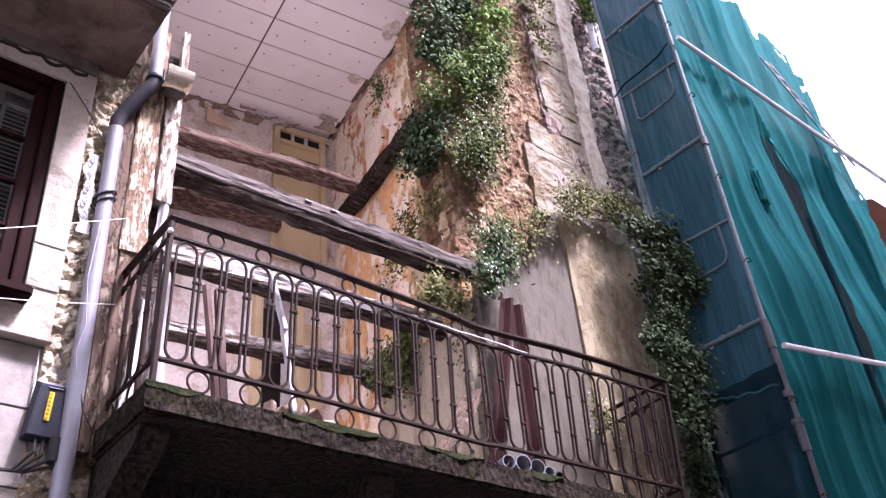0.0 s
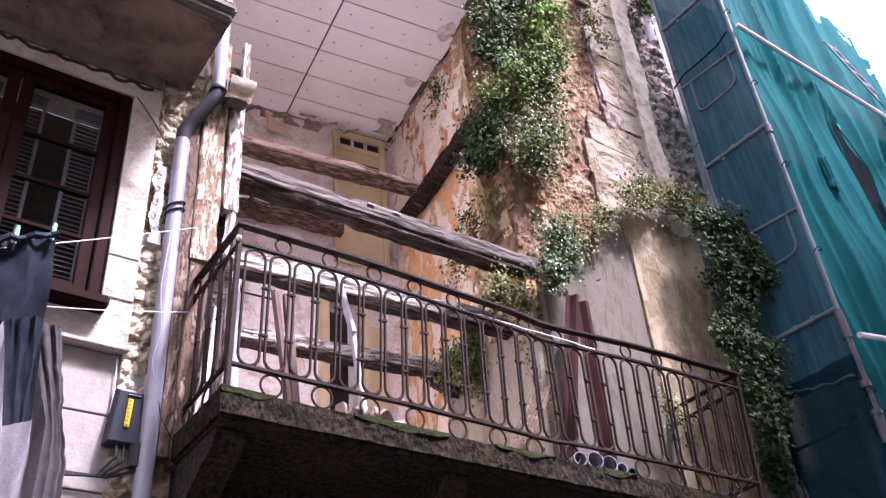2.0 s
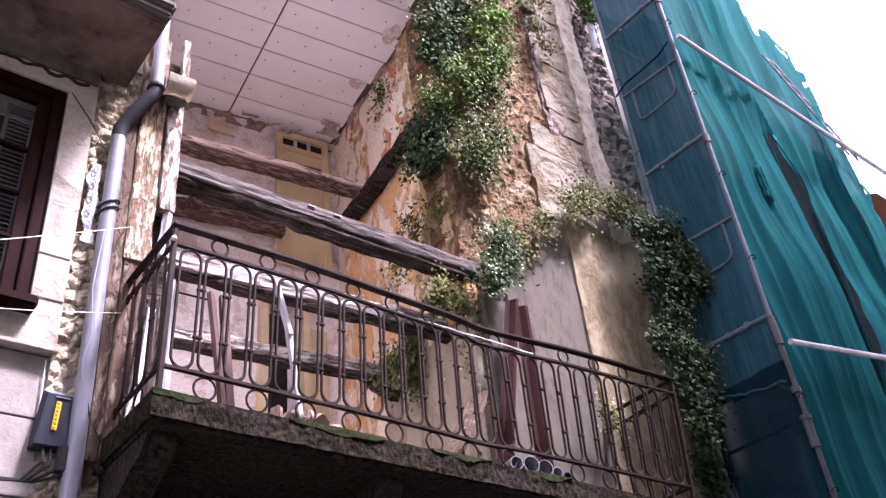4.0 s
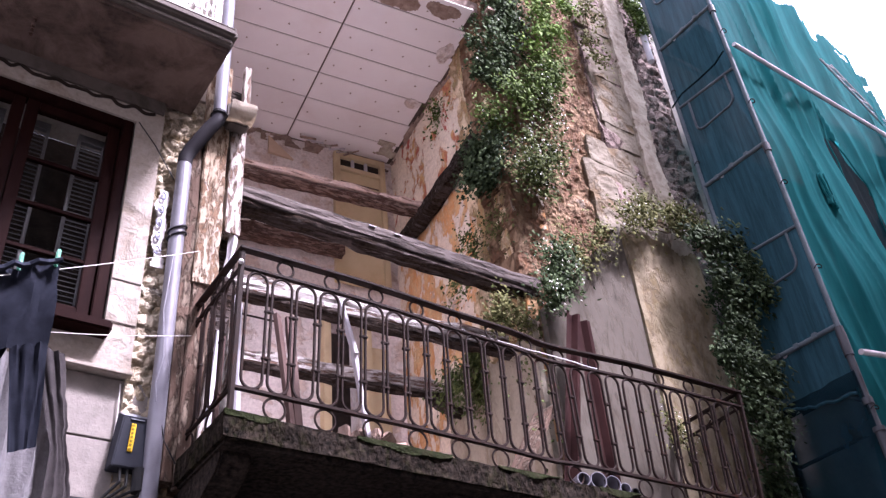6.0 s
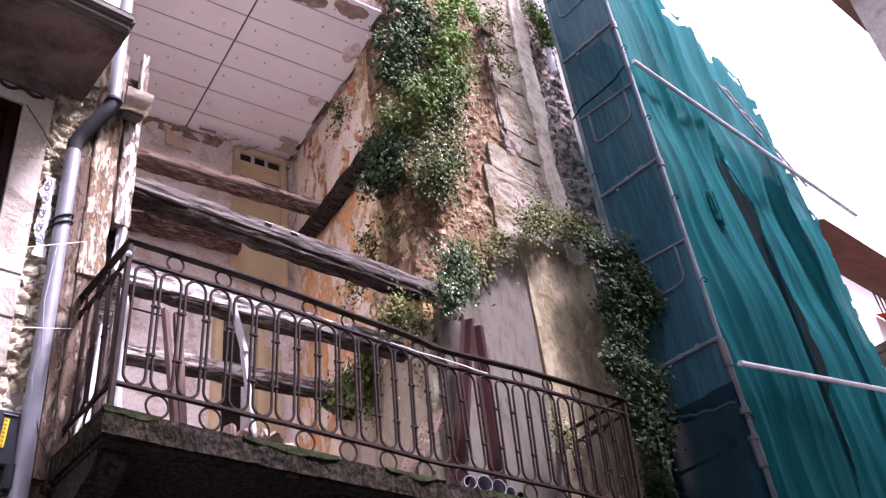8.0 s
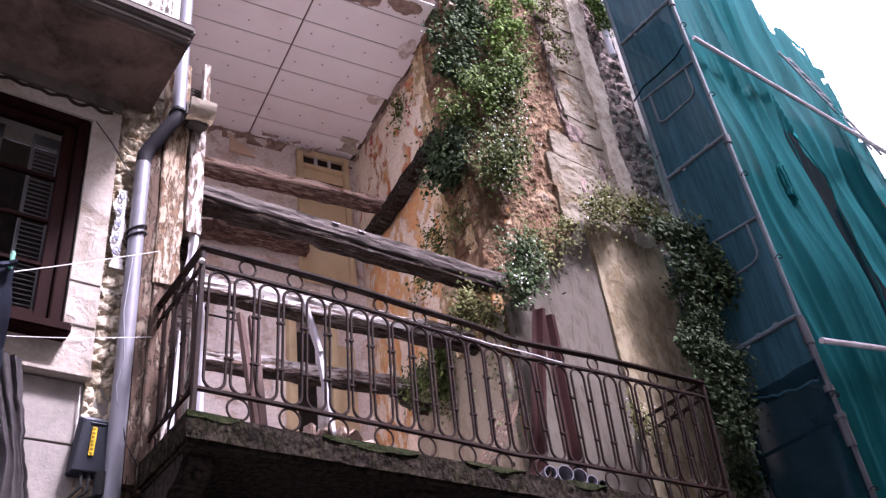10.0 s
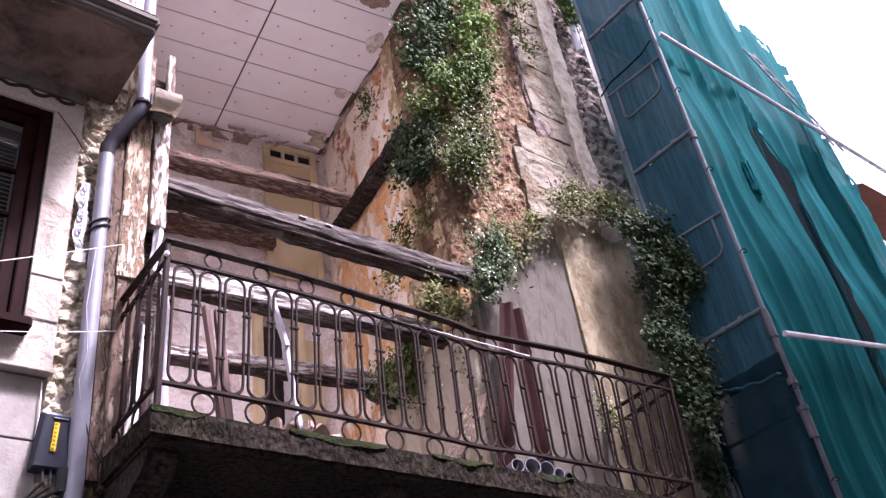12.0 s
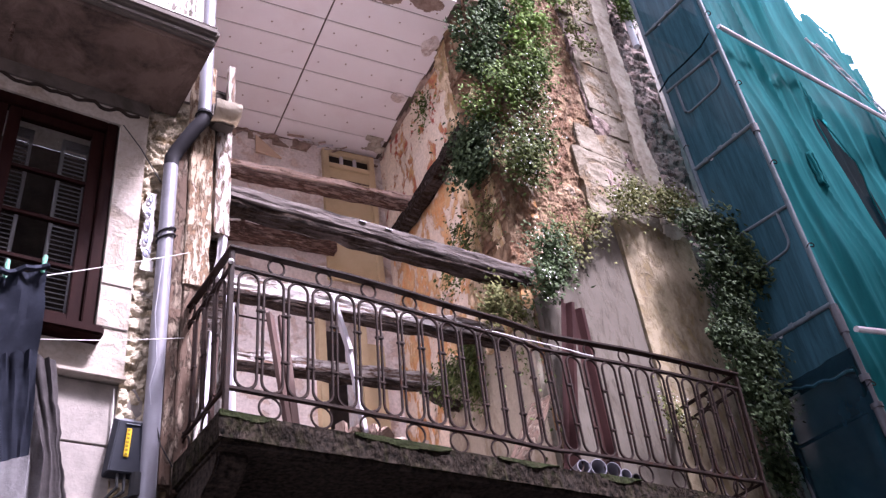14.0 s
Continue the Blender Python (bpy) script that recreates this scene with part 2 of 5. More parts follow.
CLOTHGREY = m_simple("grey_cloth", (0.0650, 0.0575, 0.0600), (0.1000, 0.0900, 0.0900), 0.05, rough=0.95, depth=0.003)
PEG = m_simple("green_peg", (0.02, 0.22, 0.13), (0.03, 0.30, 0.18), 0.02, rough=0.4)
STEEL = m_simple("galvanised_tube", (0.360, 0.360, 0.390), (0.450, 0.450, 0.480), 0.2, rough=0.4, metal=0.35, depth=0.0005, dirt=(0.255, 0.240, 0.247), dirt_size=0.3)
# Tube colour dulled to blue-grey to look veiled by the netting.
STEELBLUE = m_simple("net_veiled_tube", (0.0719, 0.0924, 0.1060), (0.1023, 0.1265, 0.1401), 0.2, rough=0.55, depth=0.0005, dirt=(0.0546, 0.0682, 0.0787), dirt_size=0.3)
STEELDARK = m_simple("dull_scaffold_tube", (0.0462, 0.0495, 0.0556), (0.0710, 0.0737, 0.0803), 0.2, rough=0.5, metal=0.35, depth=0.0005, dirt=(0.0556, 0.0275, 0.0154), dirt_size=0.15, dirt_at=(0.62, 0.7))
COPING = m_simple("far_white_wall", (0.68, 0.66, 0.64), (0.75, 0.73, 0.72), 1.0)
EAVE = m_simple("brown_eave_wood", (0.0840, 0.0420, 0.0294), (0.1260, 0.0714, 0.0504), 0.3)
AWNING = m_simple("red_awning", (0.26, 0.05, 0.045), (0.32, 0.07, 0.06), 0.4)
ASPHALT = m_simple("street_paving", (0.1530, 0.1428, 0.1326), (0.1938, 0.1836, 0.1683), 0.2, dirt=(0.1122, 0.1071, 0.0969))
STEM = m_simple("ivy_bark", (0.07, 0.05, 0.03), (0.13, 0.09, 0.06), 0.05)
BLOSSOM = m_simple("pale_blossom", (0.62, 0.64, 0.55), (0.75, 0.76, 0.70), 0.05)


def m_leaf(name, lo, hi):
    k = Mat(name, 0.65)
    k.color(k.ramp(k.island(), [(0.0, lo), (0.6, hi), (1.0, tuple(min(1, 1.35 * v) for v in hi))]))
    k.b.inputs["Subsurface Weight"].default_value = 0.0
    k.b.inputs["Specular IOR Level"].default_value = 0.04
    return k.m


MOSS = m_simple("green_moss", (0.0087, 0.0118, 0.0031), (0.0198, 0.0260, 0.0062), 0.03, depth=0.01, dirt=(0.0248, 0.0223, 0.0099), dirt_size=0.1)
LEAF_DARK = m_leaf("dark_ivy_leaf", (0.0246, 0.0396, 0.0189), (0.0671, 0.0995, 0.0443))
LEAF_GREEN = m_leaf("green_leaf", (0.0361, 0.0606, 0.0129), (0.0909, 0.1368, 0.0346))
LEAF_BRIGHT = m_leaf("fresh_green_leaf", (0.0475, 0.0895, 0.0147), (0.1319, 0.2022, 0.0459))
LEAF_MIX = m_leaf("grey_green_leaf", (0.0284, 0.0450, 0.0129), (0.0885, 0.1104, 0.0370))
# Leaf colour lowered to stand for shade within the dense ivy.
LEAF_SHADE = m_leaf("shaded_green_leaf", (0.0105, 0.0188, 0.0090), (0.0375, 0.0555, 0.0255))
LEAF_DRY = m_leaf("yellowing_leaf", (0.0487, 0.0602, 0.0168), (0.1195, 0.1197, 0.0450))


def m_net(name, col, clear, through_light=0.5):
    """Woven scaffold netting: part cloth, part holes, with light and dark streaks in its colour that suggest folds."""
    k = Mat(name, 0.75)
    k.b.inputs["Specular IOR Level"].default_value = 0.02
    # Lengthwise streaks put the light and dark of folds into the colour.
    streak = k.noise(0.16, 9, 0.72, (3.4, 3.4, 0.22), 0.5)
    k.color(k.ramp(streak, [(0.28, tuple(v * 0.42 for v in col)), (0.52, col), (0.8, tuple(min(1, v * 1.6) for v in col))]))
    k.bump(k.noise(0.06, 5, 0.6, (2, 2, 0.5)), 0.006)
    tl = k.n.new("ShaderNodeBsdfTranslucent")
    tl.inputs["Color"].default_value = (*[min(1, v * 1.6) for v in col], 1)
    m1 = k.n.new("ShaderNodeMixShader")
    m1.inputs[0].default_value = through_light
    tr = k.n.new("ShaderNodeBsdfTransparent")
    m2 = k.n.new("ShaderNodeMixShader")
    k.l.new(k.ramp(k.noise(0.5, 4), [(0.35, (clear * 0.6,) * 3), (0.7, (clear * 1.3,) * 3)]), m2.inputs[0])
    k.l.new(k.b.outputs[0], m1.inputs[1])
    k.l.new(tl.outputs[0], m1.inputs[2])
    k.l.new(m1.outputs[0], m2.inputs[1])
    k.l.new(tr.outputs[0], m2.inputs[2])
    k.l.new(m2.outputs[0], k.n["Material Output"].inputs["Surface"])
    return k.m


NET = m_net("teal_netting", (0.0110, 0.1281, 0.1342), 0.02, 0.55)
# Darker, bluer copy of the net colour for the end turned from the sun.
NETEND = m_net("shaded_teal_netting", (0.0218, 0.0592, 0.0760), 0.015, 0.15)
NETGAP = m_net("gap_shade_netting", (0.0210, 0.0364, 0.0476), 0.02, 0.15)
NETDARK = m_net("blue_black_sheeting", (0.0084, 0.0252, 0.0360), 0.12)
glass = Mat("window_glass", 0.06)
glass.b.inputs["Transmission Weight"].default_value = 1.0
glass.b.inputs["IOR"].default_value = 1.08
glass.b.inputs["Base Color"].default_value = (0.85, 0.88, 0.88, 1)
GLASS = glass.m
for dull in (WINWOOD, BOXMAT, DARKPIPE, SHEET, TIMBER, SOFFIT_UP, CONCRETE):
    dull.node_tree.nodes["Principled BSDF"].inputs["Specular IOR Level"].default_value = 0.02


# ---- mesh helpers ----
def finish(name, bm, material, smooth=False):
    me = bpy.data.meshes.new(name)
    bmesh.ops.recalc_face_normals(bm, faces=bm.faces)
    bm.to_mesh(me)
    bm.free()
    for m in material if isinstance(material, (list, tuple)) else [material]:
        me.materials.append(m)
    if smooth:
        me.shade_smooth()
        me.set_sharp_from_angle(angle=radians(50))
    return me


def part(name, bm, material, parent=None, label="", smooth=False):
    ob = new(name, finish(name, bm, material, smooth))
    if parent is not None:
        ob.parent = parent
    if label:
        ob["label"] = label
    return ob


def share(name, me, parent, m):
    ob = new(name, me)
    ob.parent = parent
    ob.matrix_basis = m
    return ob


def thing(name, label, category, group="", kind=""):
    return tagged(new(name), label, category, group, kind)


def box(bm, lo, hi, bevel=0.0, m=None):
    lo, hi = Vector(lo), Vector(hi)
    mat = Matrix.Translation((lo + hi) / 2) @ Matrix.Diagonal((*(hi - lo), 1))
    vs = bmesh.ops.create_cube(bm, size=1, matrix=(m @ mat) if m else mat)["verts"]
    if bevel:
        es = list({e for v in vs for e in v.link_edges})
        bmesh.ops.bevel(bm, geom=es, offset=bevel, segments=2, affect="EDGES")


def sweep(bm, pts, r, sides=8, closed=False):
    """A round bar along a line of points."""
    pts = [Vector(p) for p in pts]
    n, rings = len(pts), []
    for i, p in enumerate(pts):
        a = pts[(i - 1) % n] if closed or i else p
        b = pts[(i + 1) % n] if closed or i < n - 1 else p
        d = (b - a).normalized()
        up = Vector((0, 1, 0)) if abs(d.y) < 0.8 else Vector((0, 0, 1))
        s = d.cross(up).normalized()
        u = s.cross(d)
        rings.append([bm.verts.new(p + r * (math.cos(q) * s + math.sin(q) * u)) for q in (2 * math.pi * k / sides for k in range(sides))])
    for i in range(n if closed else n - 1):
        A, B = rings[i], rings[(i + 1) % n]
        for k in range(sides):
            bm.faces.new((A[k], A[(k + 1) % sides], B[(k + 1) % sides], B[k]))
    if not closed:
        bm.faces.new(rings[0][::-1])
        bm.faces.new(rings[-1])


def bar(p, q, r, sides=8):
    bm = bmesh.new()
    sweep(bm, (p, q), r, sides)
    return bm


def timber(p, q, w, h, rough=0.012, seed=0.0, steps=40, sag=0.0):
    """A hewn beam from p to q, w wide and h high, with worn edges and hollows."""
    p, q = Vector(p), Vector(q)
    d = (q - p).normalized()
    s = d.cross(Vector((0, 0, 1)))
    s = Vector((1, 0, 0)) if s.length < 0.1 else s.normalized()
    u = s.cross(d)
    corner = [(-0.5, -0.42), (-0.44, -0.5), (0.44, -0.5), (0.5, -0.42), (0.5, 0.42), (0.44, 0.5), (-0.44, 0.5), (-0.5, 0.42)]
    prof = []
    for (a0, b0), (a1, b1) in zip(corner, corner[1:] + corner[:1]):
        m = 5 if abs(a1 - a0) + abs(b1 - b0) > 0.5 else 1
        prof += [(a0 + (a1 - a0) * t / m, b0 + (b1 - b0) * t / m) for t in range(m)]
    bm, rings = bmesh.new(), []
    for i in range(steps + 1):
        f = i / steps
        c = p.lerp(q, f) - Vector((0, 0, sag * math.sin(math.pi * f)))
        ring = []
        for a, b in prof:
            v = c + s * (a * w) + u * (b * h)
            along = (v - p).dot(d)
            g = Vector((along * 2.2 + seed, a * w * 38, b * h * 38))
            k = noise.noise(v * 7 + Vector((seed, 0, 0))) + 0.9 * noise.noise(g) + 0.5 * noise.noise(g * 2.3)
            v += (s * a + u * b) * (k * rough * 1.3) - (s * a + u * b) * max(0, noise.noise(v * 3.1 + Vector((0, seed, 7)))) * rough * 2
            ring.append(bm.verts.new(v))
        rings.append(ring)
    n = len(prof)
    for A, B in zip(rings, rings[1:]):
        for k in range(n):
            bm.faces.new((A[k], A[(k + 1) % n], B[(k + 1) % n], B[k]))
    bm.faces.new(rings[0][::-1])
    bm.faces.new(rings[-1])
    return bm


def slab(o, du, dv, depth, nu, nv, amp=0.02, freq=4.0, keep=None, back=None, seed=0.0, blocky=0.0):
    """A wall panel: a rough front over the corner o and the edges du, dv, with thickness. keep(u, v) in metres tells which cells stay."""
    o, du, dv = Vector(o), Vector(du), Vector(dv)
    nrm = du.cross(dv).normalized()
    if back:
        nrm = Vector(back)
    bm, grid = bmesh.new(), {}
    lu, lv = du.length, dv.length

    def vert(i, j, layer):
        key = (i, j, layer)
        if key not in grid:
            p = o + du * (i / nu) + dv * (j / nv)
            if layer == 0:
                k = noise.noise(p * freq + Vector((seed, 0, 0))) + 0.5 * noise.noise(p * freq * 2.3) + 0.3 * noise.noise(p * freq * 5.1)
                if blocky:
                    dist, _ = noise.voronoi(p * blocky)
                    k += 1.6 * min(dist[1] - dist[0], 0.35) / 0.35 - 0.8
                p = p + nrm * (k * amp)
            else:
                p = p - nrm * depth
            grid[key] = bm.verts.new(p)
        return grid[key]

    cells = {(i, j) for i in range(nu) for j in range(nv) if keep is None or keep((i + 0.5) / nu * lu, (j + 0.5) / nv * lv)}
    for i, j in cells:
        bm.faces.new((vert(i, j, 0), vert(i + 1, j, 0), vert(i + 1, j + 1, 0), vert(i, j + 1, 0)))
        for (a, b), nb in ((((i, j), (i + 1, j)), (i, j - 1)), (((i + 1, j), (i + 1, j + 1)), (i + 1, j)), (((i + 1, j + 1), (i, j + 1)), (i, j + 1)), (((i, j + 1), (i, j)), (i - 1, j))):
            if nb not in cells:
                bm.faces.new((vert(*b, 0), vert(*a, 0), vert(*a, 1), vert(*b, 1)))
    if keep is None:
        bm.faces.new((vert(0, 0, 1), vert(0, nv, 1), vert(nu, nv, 1), vert(nu, 0, 1)))
    return bm


def wob(a, b, k=1.0):
    return noise.noise(Vector((a * k, b * k, 1.7)))


def into(bm):
    """From the room's own axes into the world's."""
    bmesh.ops.transform(bm, matrix=SKEW, verts=bm.verts)
    return bm


def L(x, y, z):
    return SKEW @ Vector((x, y, z))


# ---- the setting ----
bm = bmesh.new()
bmesh.ops.create_grid(bm, x_segments=1, y_segments=1, size=400)
tagged(part("ground", bm, ASPHALT), "pale stone paved street surface", "ground", kind="structure")


def structure(name, bm, material, label, category="wall", smooth=False):
    return tagged(part(name, bm, material, smooth=smooth), label, category, kind="structure")


# house on the near side: plaster above a string course, dressed stone below
WX0, WX1, WZ0, WZ1 = -0.24, 1.10, 4.50, 6.17
bm = slab((-5, 4.68, 4.24), (6.29, 0, 0), (0, 0, 2.18), 0.42, 314, 109, 0.003, 5, keep=lambda u, v: not (WX0 < u - 5 < WX1 and WZ0 < v + 4.24 < WZ1), back=(0, -1, 0))
structure("wall_plastered", bm, PLASTER, "cream plastered house wall with worn edges")
bm = bmesh.new()
for z in (4.86, 4.565):
    box(bm, (1.11, 4.675, z), (1.285, 4.679, z + 0.006))
structure("trim_joint_line", bm, MOULD, "fine scored joints in the plaster", "joint")
bm = slab((1.28, 4.72, 3.3), (0.36, 0, 0), (0, 0, 3.3), 0.3, 30, 240, 0.015, 12, blocky=13.0, back=(0, -1, 0))
structure("wall_rubble_edge", bm, RUBBLE, "exposed rubble masonry with crumbling mortar")
bm = bmesh.new()
box(bm, (-5, 4.76, 0), (1.64, 5.1, 4.24))
structure("wall_lower", bm, STONE, "grey stone base wall with mortar joints")
bm = bmesh.new()
box(bm, (-5, 5.1, 6.42), (1.3, 5.4, 12))
box(bm, (-5, 4.7, 6.6), (1.58, 5.1, 12))
structure("wall_upper_storey", bm, PLASTER, "plastered upper storey of the house")
# Near-black panel in place of the unlit room.
bm = bmesh.new()
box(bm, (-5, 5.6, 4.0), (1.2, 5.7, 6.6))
structure("wall_behind_window", bm, GAP, "dark panel standing for the unlit room behind the window")

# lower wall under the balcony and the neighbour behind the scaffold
# Wall given the soffit's dark colour in place of the balcony's shade.
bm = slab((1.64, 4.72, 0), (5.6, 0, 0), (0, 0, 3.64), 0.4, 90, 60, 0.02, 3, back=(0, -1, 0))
structure("wall_under_balcony", bm, SOFFIT, "stained wall under the balcony, darkened for its shade")
bm = bmesh.new()
box(bm, (7.36, 4.75, 0), (12.3, 9, 11.2))
structure("wall_neighbour", bm, STONE, "grey house wall behind the scaffold netting")
# Unseen wall that closes the street and cuts the low sky light.
bm = bmesh.new()
box(bm, (-5, -2.8, 0), (9.2, -2.4, 12.4))
structure("wall_opposite", bm, PLASTER, "unseen plain wall across the street, added to limit sky light")
# Unseen taller block, added to shade the netting and balcony at right.
bm = bmesh.new()
box(bm, (9.21, -2.8, 0), (16, -2.38, 17.5))
structure("wall_opposite_shadow_block", bm, PLASTER, "unseen taller wall added to shade the lower netting and balcony")

# the open room: back wall, side walls, ceiling, floor
ZC = 9.35


def back_keep(u, v):
    x, z = 1.05 + u, 3.6 + v
    return not (2.95 < x < 3.32 and z < 6.93)


bm = slab((1.05, 7.72, 3.6), (2.85, 0, 0), (0, 0, ZC - 3.6), 0.3, 114, 230, 0.012, 3, keep=back_keep, back=(0, -1, 0))
structure("wall_back", into(bm), BACK, "pale pink peeling back wall of the open room")
# Near-black panel in place of the unlit space beyond the doorway.
bm = bmesh.new()
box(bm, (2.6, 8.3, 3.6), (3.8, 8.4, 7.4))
structure("wall_behind_doorway", into(bm), GAP, "dark panel standing for the unlit space behind the lower doorway")
bm = slab((3.82, 7.75, 7.8), (0, -2.44, 0), (0, 0, 3.0), 0.35, 98, 120, 0.022, 3.2, back=(-1, 0, 0))
structure("wall_party", into(bm), INNER, "peeling cream and red upper party wall")
bm = slab((3.82, 7.75, 3.6), (0, -2.44, 0), (0, 0, 4.2), 0.35, 98, 168, 0.022, 3.2, back=(-1, 0, 0))
structure("wall_party_lower", into(bm), INNER_LOW, "peeling bright orange lower party wall")
bm = slab((3.76, 6.15, 5.5), (0, -0.80, 0), (0, 0, 5.4), 0.05, 44, 280, 0.028, 6, keep=lambda u, v: u > 0.22 + 0.22 * wob(0.3, v, 1.3) + 0.12 * wob(u, v, 5), back=(-1, 0, 0))
structure("wall_party_bare", into(bm), BARE, "bare mossy ochre masonry where plaster has fallen")
bm = bmesh.new()
box(bm, (0.75, 5.0, 3.6), (1.06, 8, ZC))
structure("wall_left_party", into(bm), BACK, "pale side wall of the open room")
# Unseen floor, kept pale as a reflector for the ceiling.
bm = bmesh.new()
box(bm, (0.8, 5.42, 3.4), (4.2, 8.0, 3.64))
structure("floor", into(bm), BACK, "unseen floor slab of the open room, pale to bounce light up", "floor")

bm = bmesh.new()
strips = [7.71, 7.40, 7.02, 6.62, 6.25, 5.89, 5.50, 5.20]
rnd = random.Random(4)
for a, b in zip(strips, strips[1:]):
    for x0, x1 in ((1.0, 2.458), (2.478, 3.79 - rnd.uniform(0.0, 0.14))):
        box(bm, (x0, b + 0.007, ZC), (x1, a - 0.007, ZC + 0.012))
nails = len(bm.faces)
for b in strips[1:]:
    for k in range(8):
        x, y = 1.3 + 0.32 * k + rnd.uniform(-0.03, 0.03), b + 0.18 + rnd.uniform(-0.04, 0.04)
        box(bm, (x - 0.008, y - 0.008, ZC - 0.004), (x + 0.008, y + 0.008, ZC - 0.001))
bm.faces.ensure_lookup_table()
for f in bm.faces[nails:]:
    f.material_index = 1
backing = len(bm.faces)
box(bm, (0.9, 5.28, ZC + 0.03), (3.9, 7.8, ZC + 0.25))
bm.faces.ensure_lookup_table()
for f in bm.faces[backing:]:
    f.material_index = 2
ceil = part("ceiling", into(bm), [CEIL, TORN, LATH])
tagged(ceil, "pale pinkish ceiling boards with dark joints", "ceiling", kind="structure")
bm = slab((3.86, 7.7, ZC - 0.05), (-0.16, 0, 0.05), (0, -2.6, 0), 0.03, 8, 90, 0.03, 9, keep=lambda u, v: u < 0.09 + 0.12 * wob(u, v, 3), back=(0, 0, -1))
structure("trim_torn_edge", into(bm), TORN, "torn plaster and lath at the ceiling's edge", "trim")
for k, (x, y, w, d) in enumerate(((2.62, 5.50, 0.50, 0.26), (3.15, 5.44, 0.42, 0.2), (3.55, 6.0, 0.2, 0.3), (3.5, 6.75, 0.24, 0.16))):
    bm = slab((x, y, ZC - 0.006), (w, 0, 0), (0, -d, 0), 0.02, 30, 18, 0.006, 12, keep=lambda u, v: abs(u / w - 0.5) ** 2 + abs(v / d - 0.5) ** 2 < 0.2 + 0.12 * wob(u + k, v, 9), back=(0, 0, -1), seed=k)
    structure("trim_ceiling_break", into(bm), (TORN, TORN, BACK, BACK)[k], "broken patch in the ceiling boards", "trim")
bm = slab((1.1, 7.69, ZC - 0.14), (2.7, 0, 0), (0, 0, 0.16), 0.05, 110, 8, 0.05, 8, keep=lambda u, v: wob(u, v, 5) > -0.05, back=(0, -1, 0))
structure("trim_back_cornice", into(bm), TORN, "broken cornice remains along the back wall", "trim")

# standing piece of the street front
XC, GX = 4.40, 4.55


def front_keep(u, v):
    x, z = XC + u, 3.6 + v
    return z < 10.9 + 0.35 * (x - 5.5) + 0.5 * wob(x, z, 1.4) and x > (4.42 if z > 5.9 else 4.57) + 0.05 * wob(1, z, 3) + 0.03 * wob(2, z, 9)


bm = slab((XC, 4.72, 3.6), (1.50, 0, 0), (0, 0, 8.0), 0.4, 120, 560, 0.024, 10, keep=front_keep, back=(0, -1, 0))
structure("wall_front_ochre", bm, ORANGE, "broken ochre masonry of the street front")
bm = slab((5.88, 4.70, 3.6), (0.64, 0, 0), (0, 0, 8.0), 0.4, 40, 400, 0.022, 2.2, keep=lambda u, v: True, back=(0, -1, 0), blocky=1.9)
structure("wall_front_pier", bm, ROUGH_STONE, "cracked stone pier of the street front")
pier = bpy.data.objects["wall_front_pier"]
rnd = random.Random(11)
z = 6.9
while z < 11.2:
    h = rnd.uniform(0.34, 0.56)
    lean = rnd.uniform(-0.03, 0.05)
    x0 = 5.92 - 0.5 * max(0.0, min(1.0, (8.3 - z) / 1.1)) + rnd.uniform(-0.12, 0.10)
    bm = slab((x0, 4.680 + rnd.uniform(-0.006, 0.008), z), (6.50 - x0, 0, lean), (rnd.uniform(-0.02, 0.02), 0, h - 0.012), 0.2, 30, 22, 0.016, 6, back=(0, -1, 0), seed=z)
    part("stone_block", bm, PIER, pier)
    z += h
bm = slab((6.32, 4.645, 3.6), (0.56, 0, 0), (0, 0, 8.0), 0.3, 40, 320, 0.014, 4, keep=lambda u, v: abs(u - 0.26 - 0.08 * wob(0, v, 1.1) - 0.04 * max(0, v - 6)) < 0.135 + 0.05 * wob(3, v, 2.5) + 0.02 * wob(u, v, 14), back=(0, -1, 0))
structure("trim_lime_strip", bm, STRIP, "pale lime render strip up the wall", "strip")
bm = slab((6.62, 4.74, 3.6), (0.7, 0, 0), (0, 0, 8.4), 0.4, 60, 560, 0.026, 8, back=(0, -1, 0), blocky=4.6)
structure("wall_front_rubble", bm, ROUGH_STONE, "dark rough rubble of the street front")


def grey_keep(u, v):
    x, z = GX + u, 3.65 + v
    return z < 5.62 + 1.12 * (x - GX) + 0.10 * wob(x, z, 4) and z < 6.95


bm = slab((GX, 4.655, 3.65), (1.17, 0, 0), (0, 0, 3.4), 0.06, 60, 170, 0.006, 2, keep=grey_keep, back=(0, -1, 0))
structure("wall_grey_render", bm, GREY, "smooth grey render with a slanting top edge")
bm = slab((5.73, 4.63, 3.65), (1.05, 0, 0), (0, 0, 3.35), 0.08, 52, 170, 0.012, 2.4, keep=lambda u, v: v < 3.25 + 0.2 * wob(u, v, 3), back=(0, -1, 0))
structure("wall_mottled_render", bm, MOTTLED, "stained yellow-grey render beside a crack")
bm = slab((3.80, 6.85, 3.65), (0, -1.57, 0), (0, 0, 2.25), 0.05, 70, 90, 0.006, 2, keep=lambda u, v: v < 2.2 - 0.15 * u + 0.15 * wob(u, v, 3) and u > 0.05 + 0.1 * wob(u, v, 4), back=(-1, 0, 0))
structure("wall_inner_render", into(bm), PALE_GREY, "grey render low on the party wall")

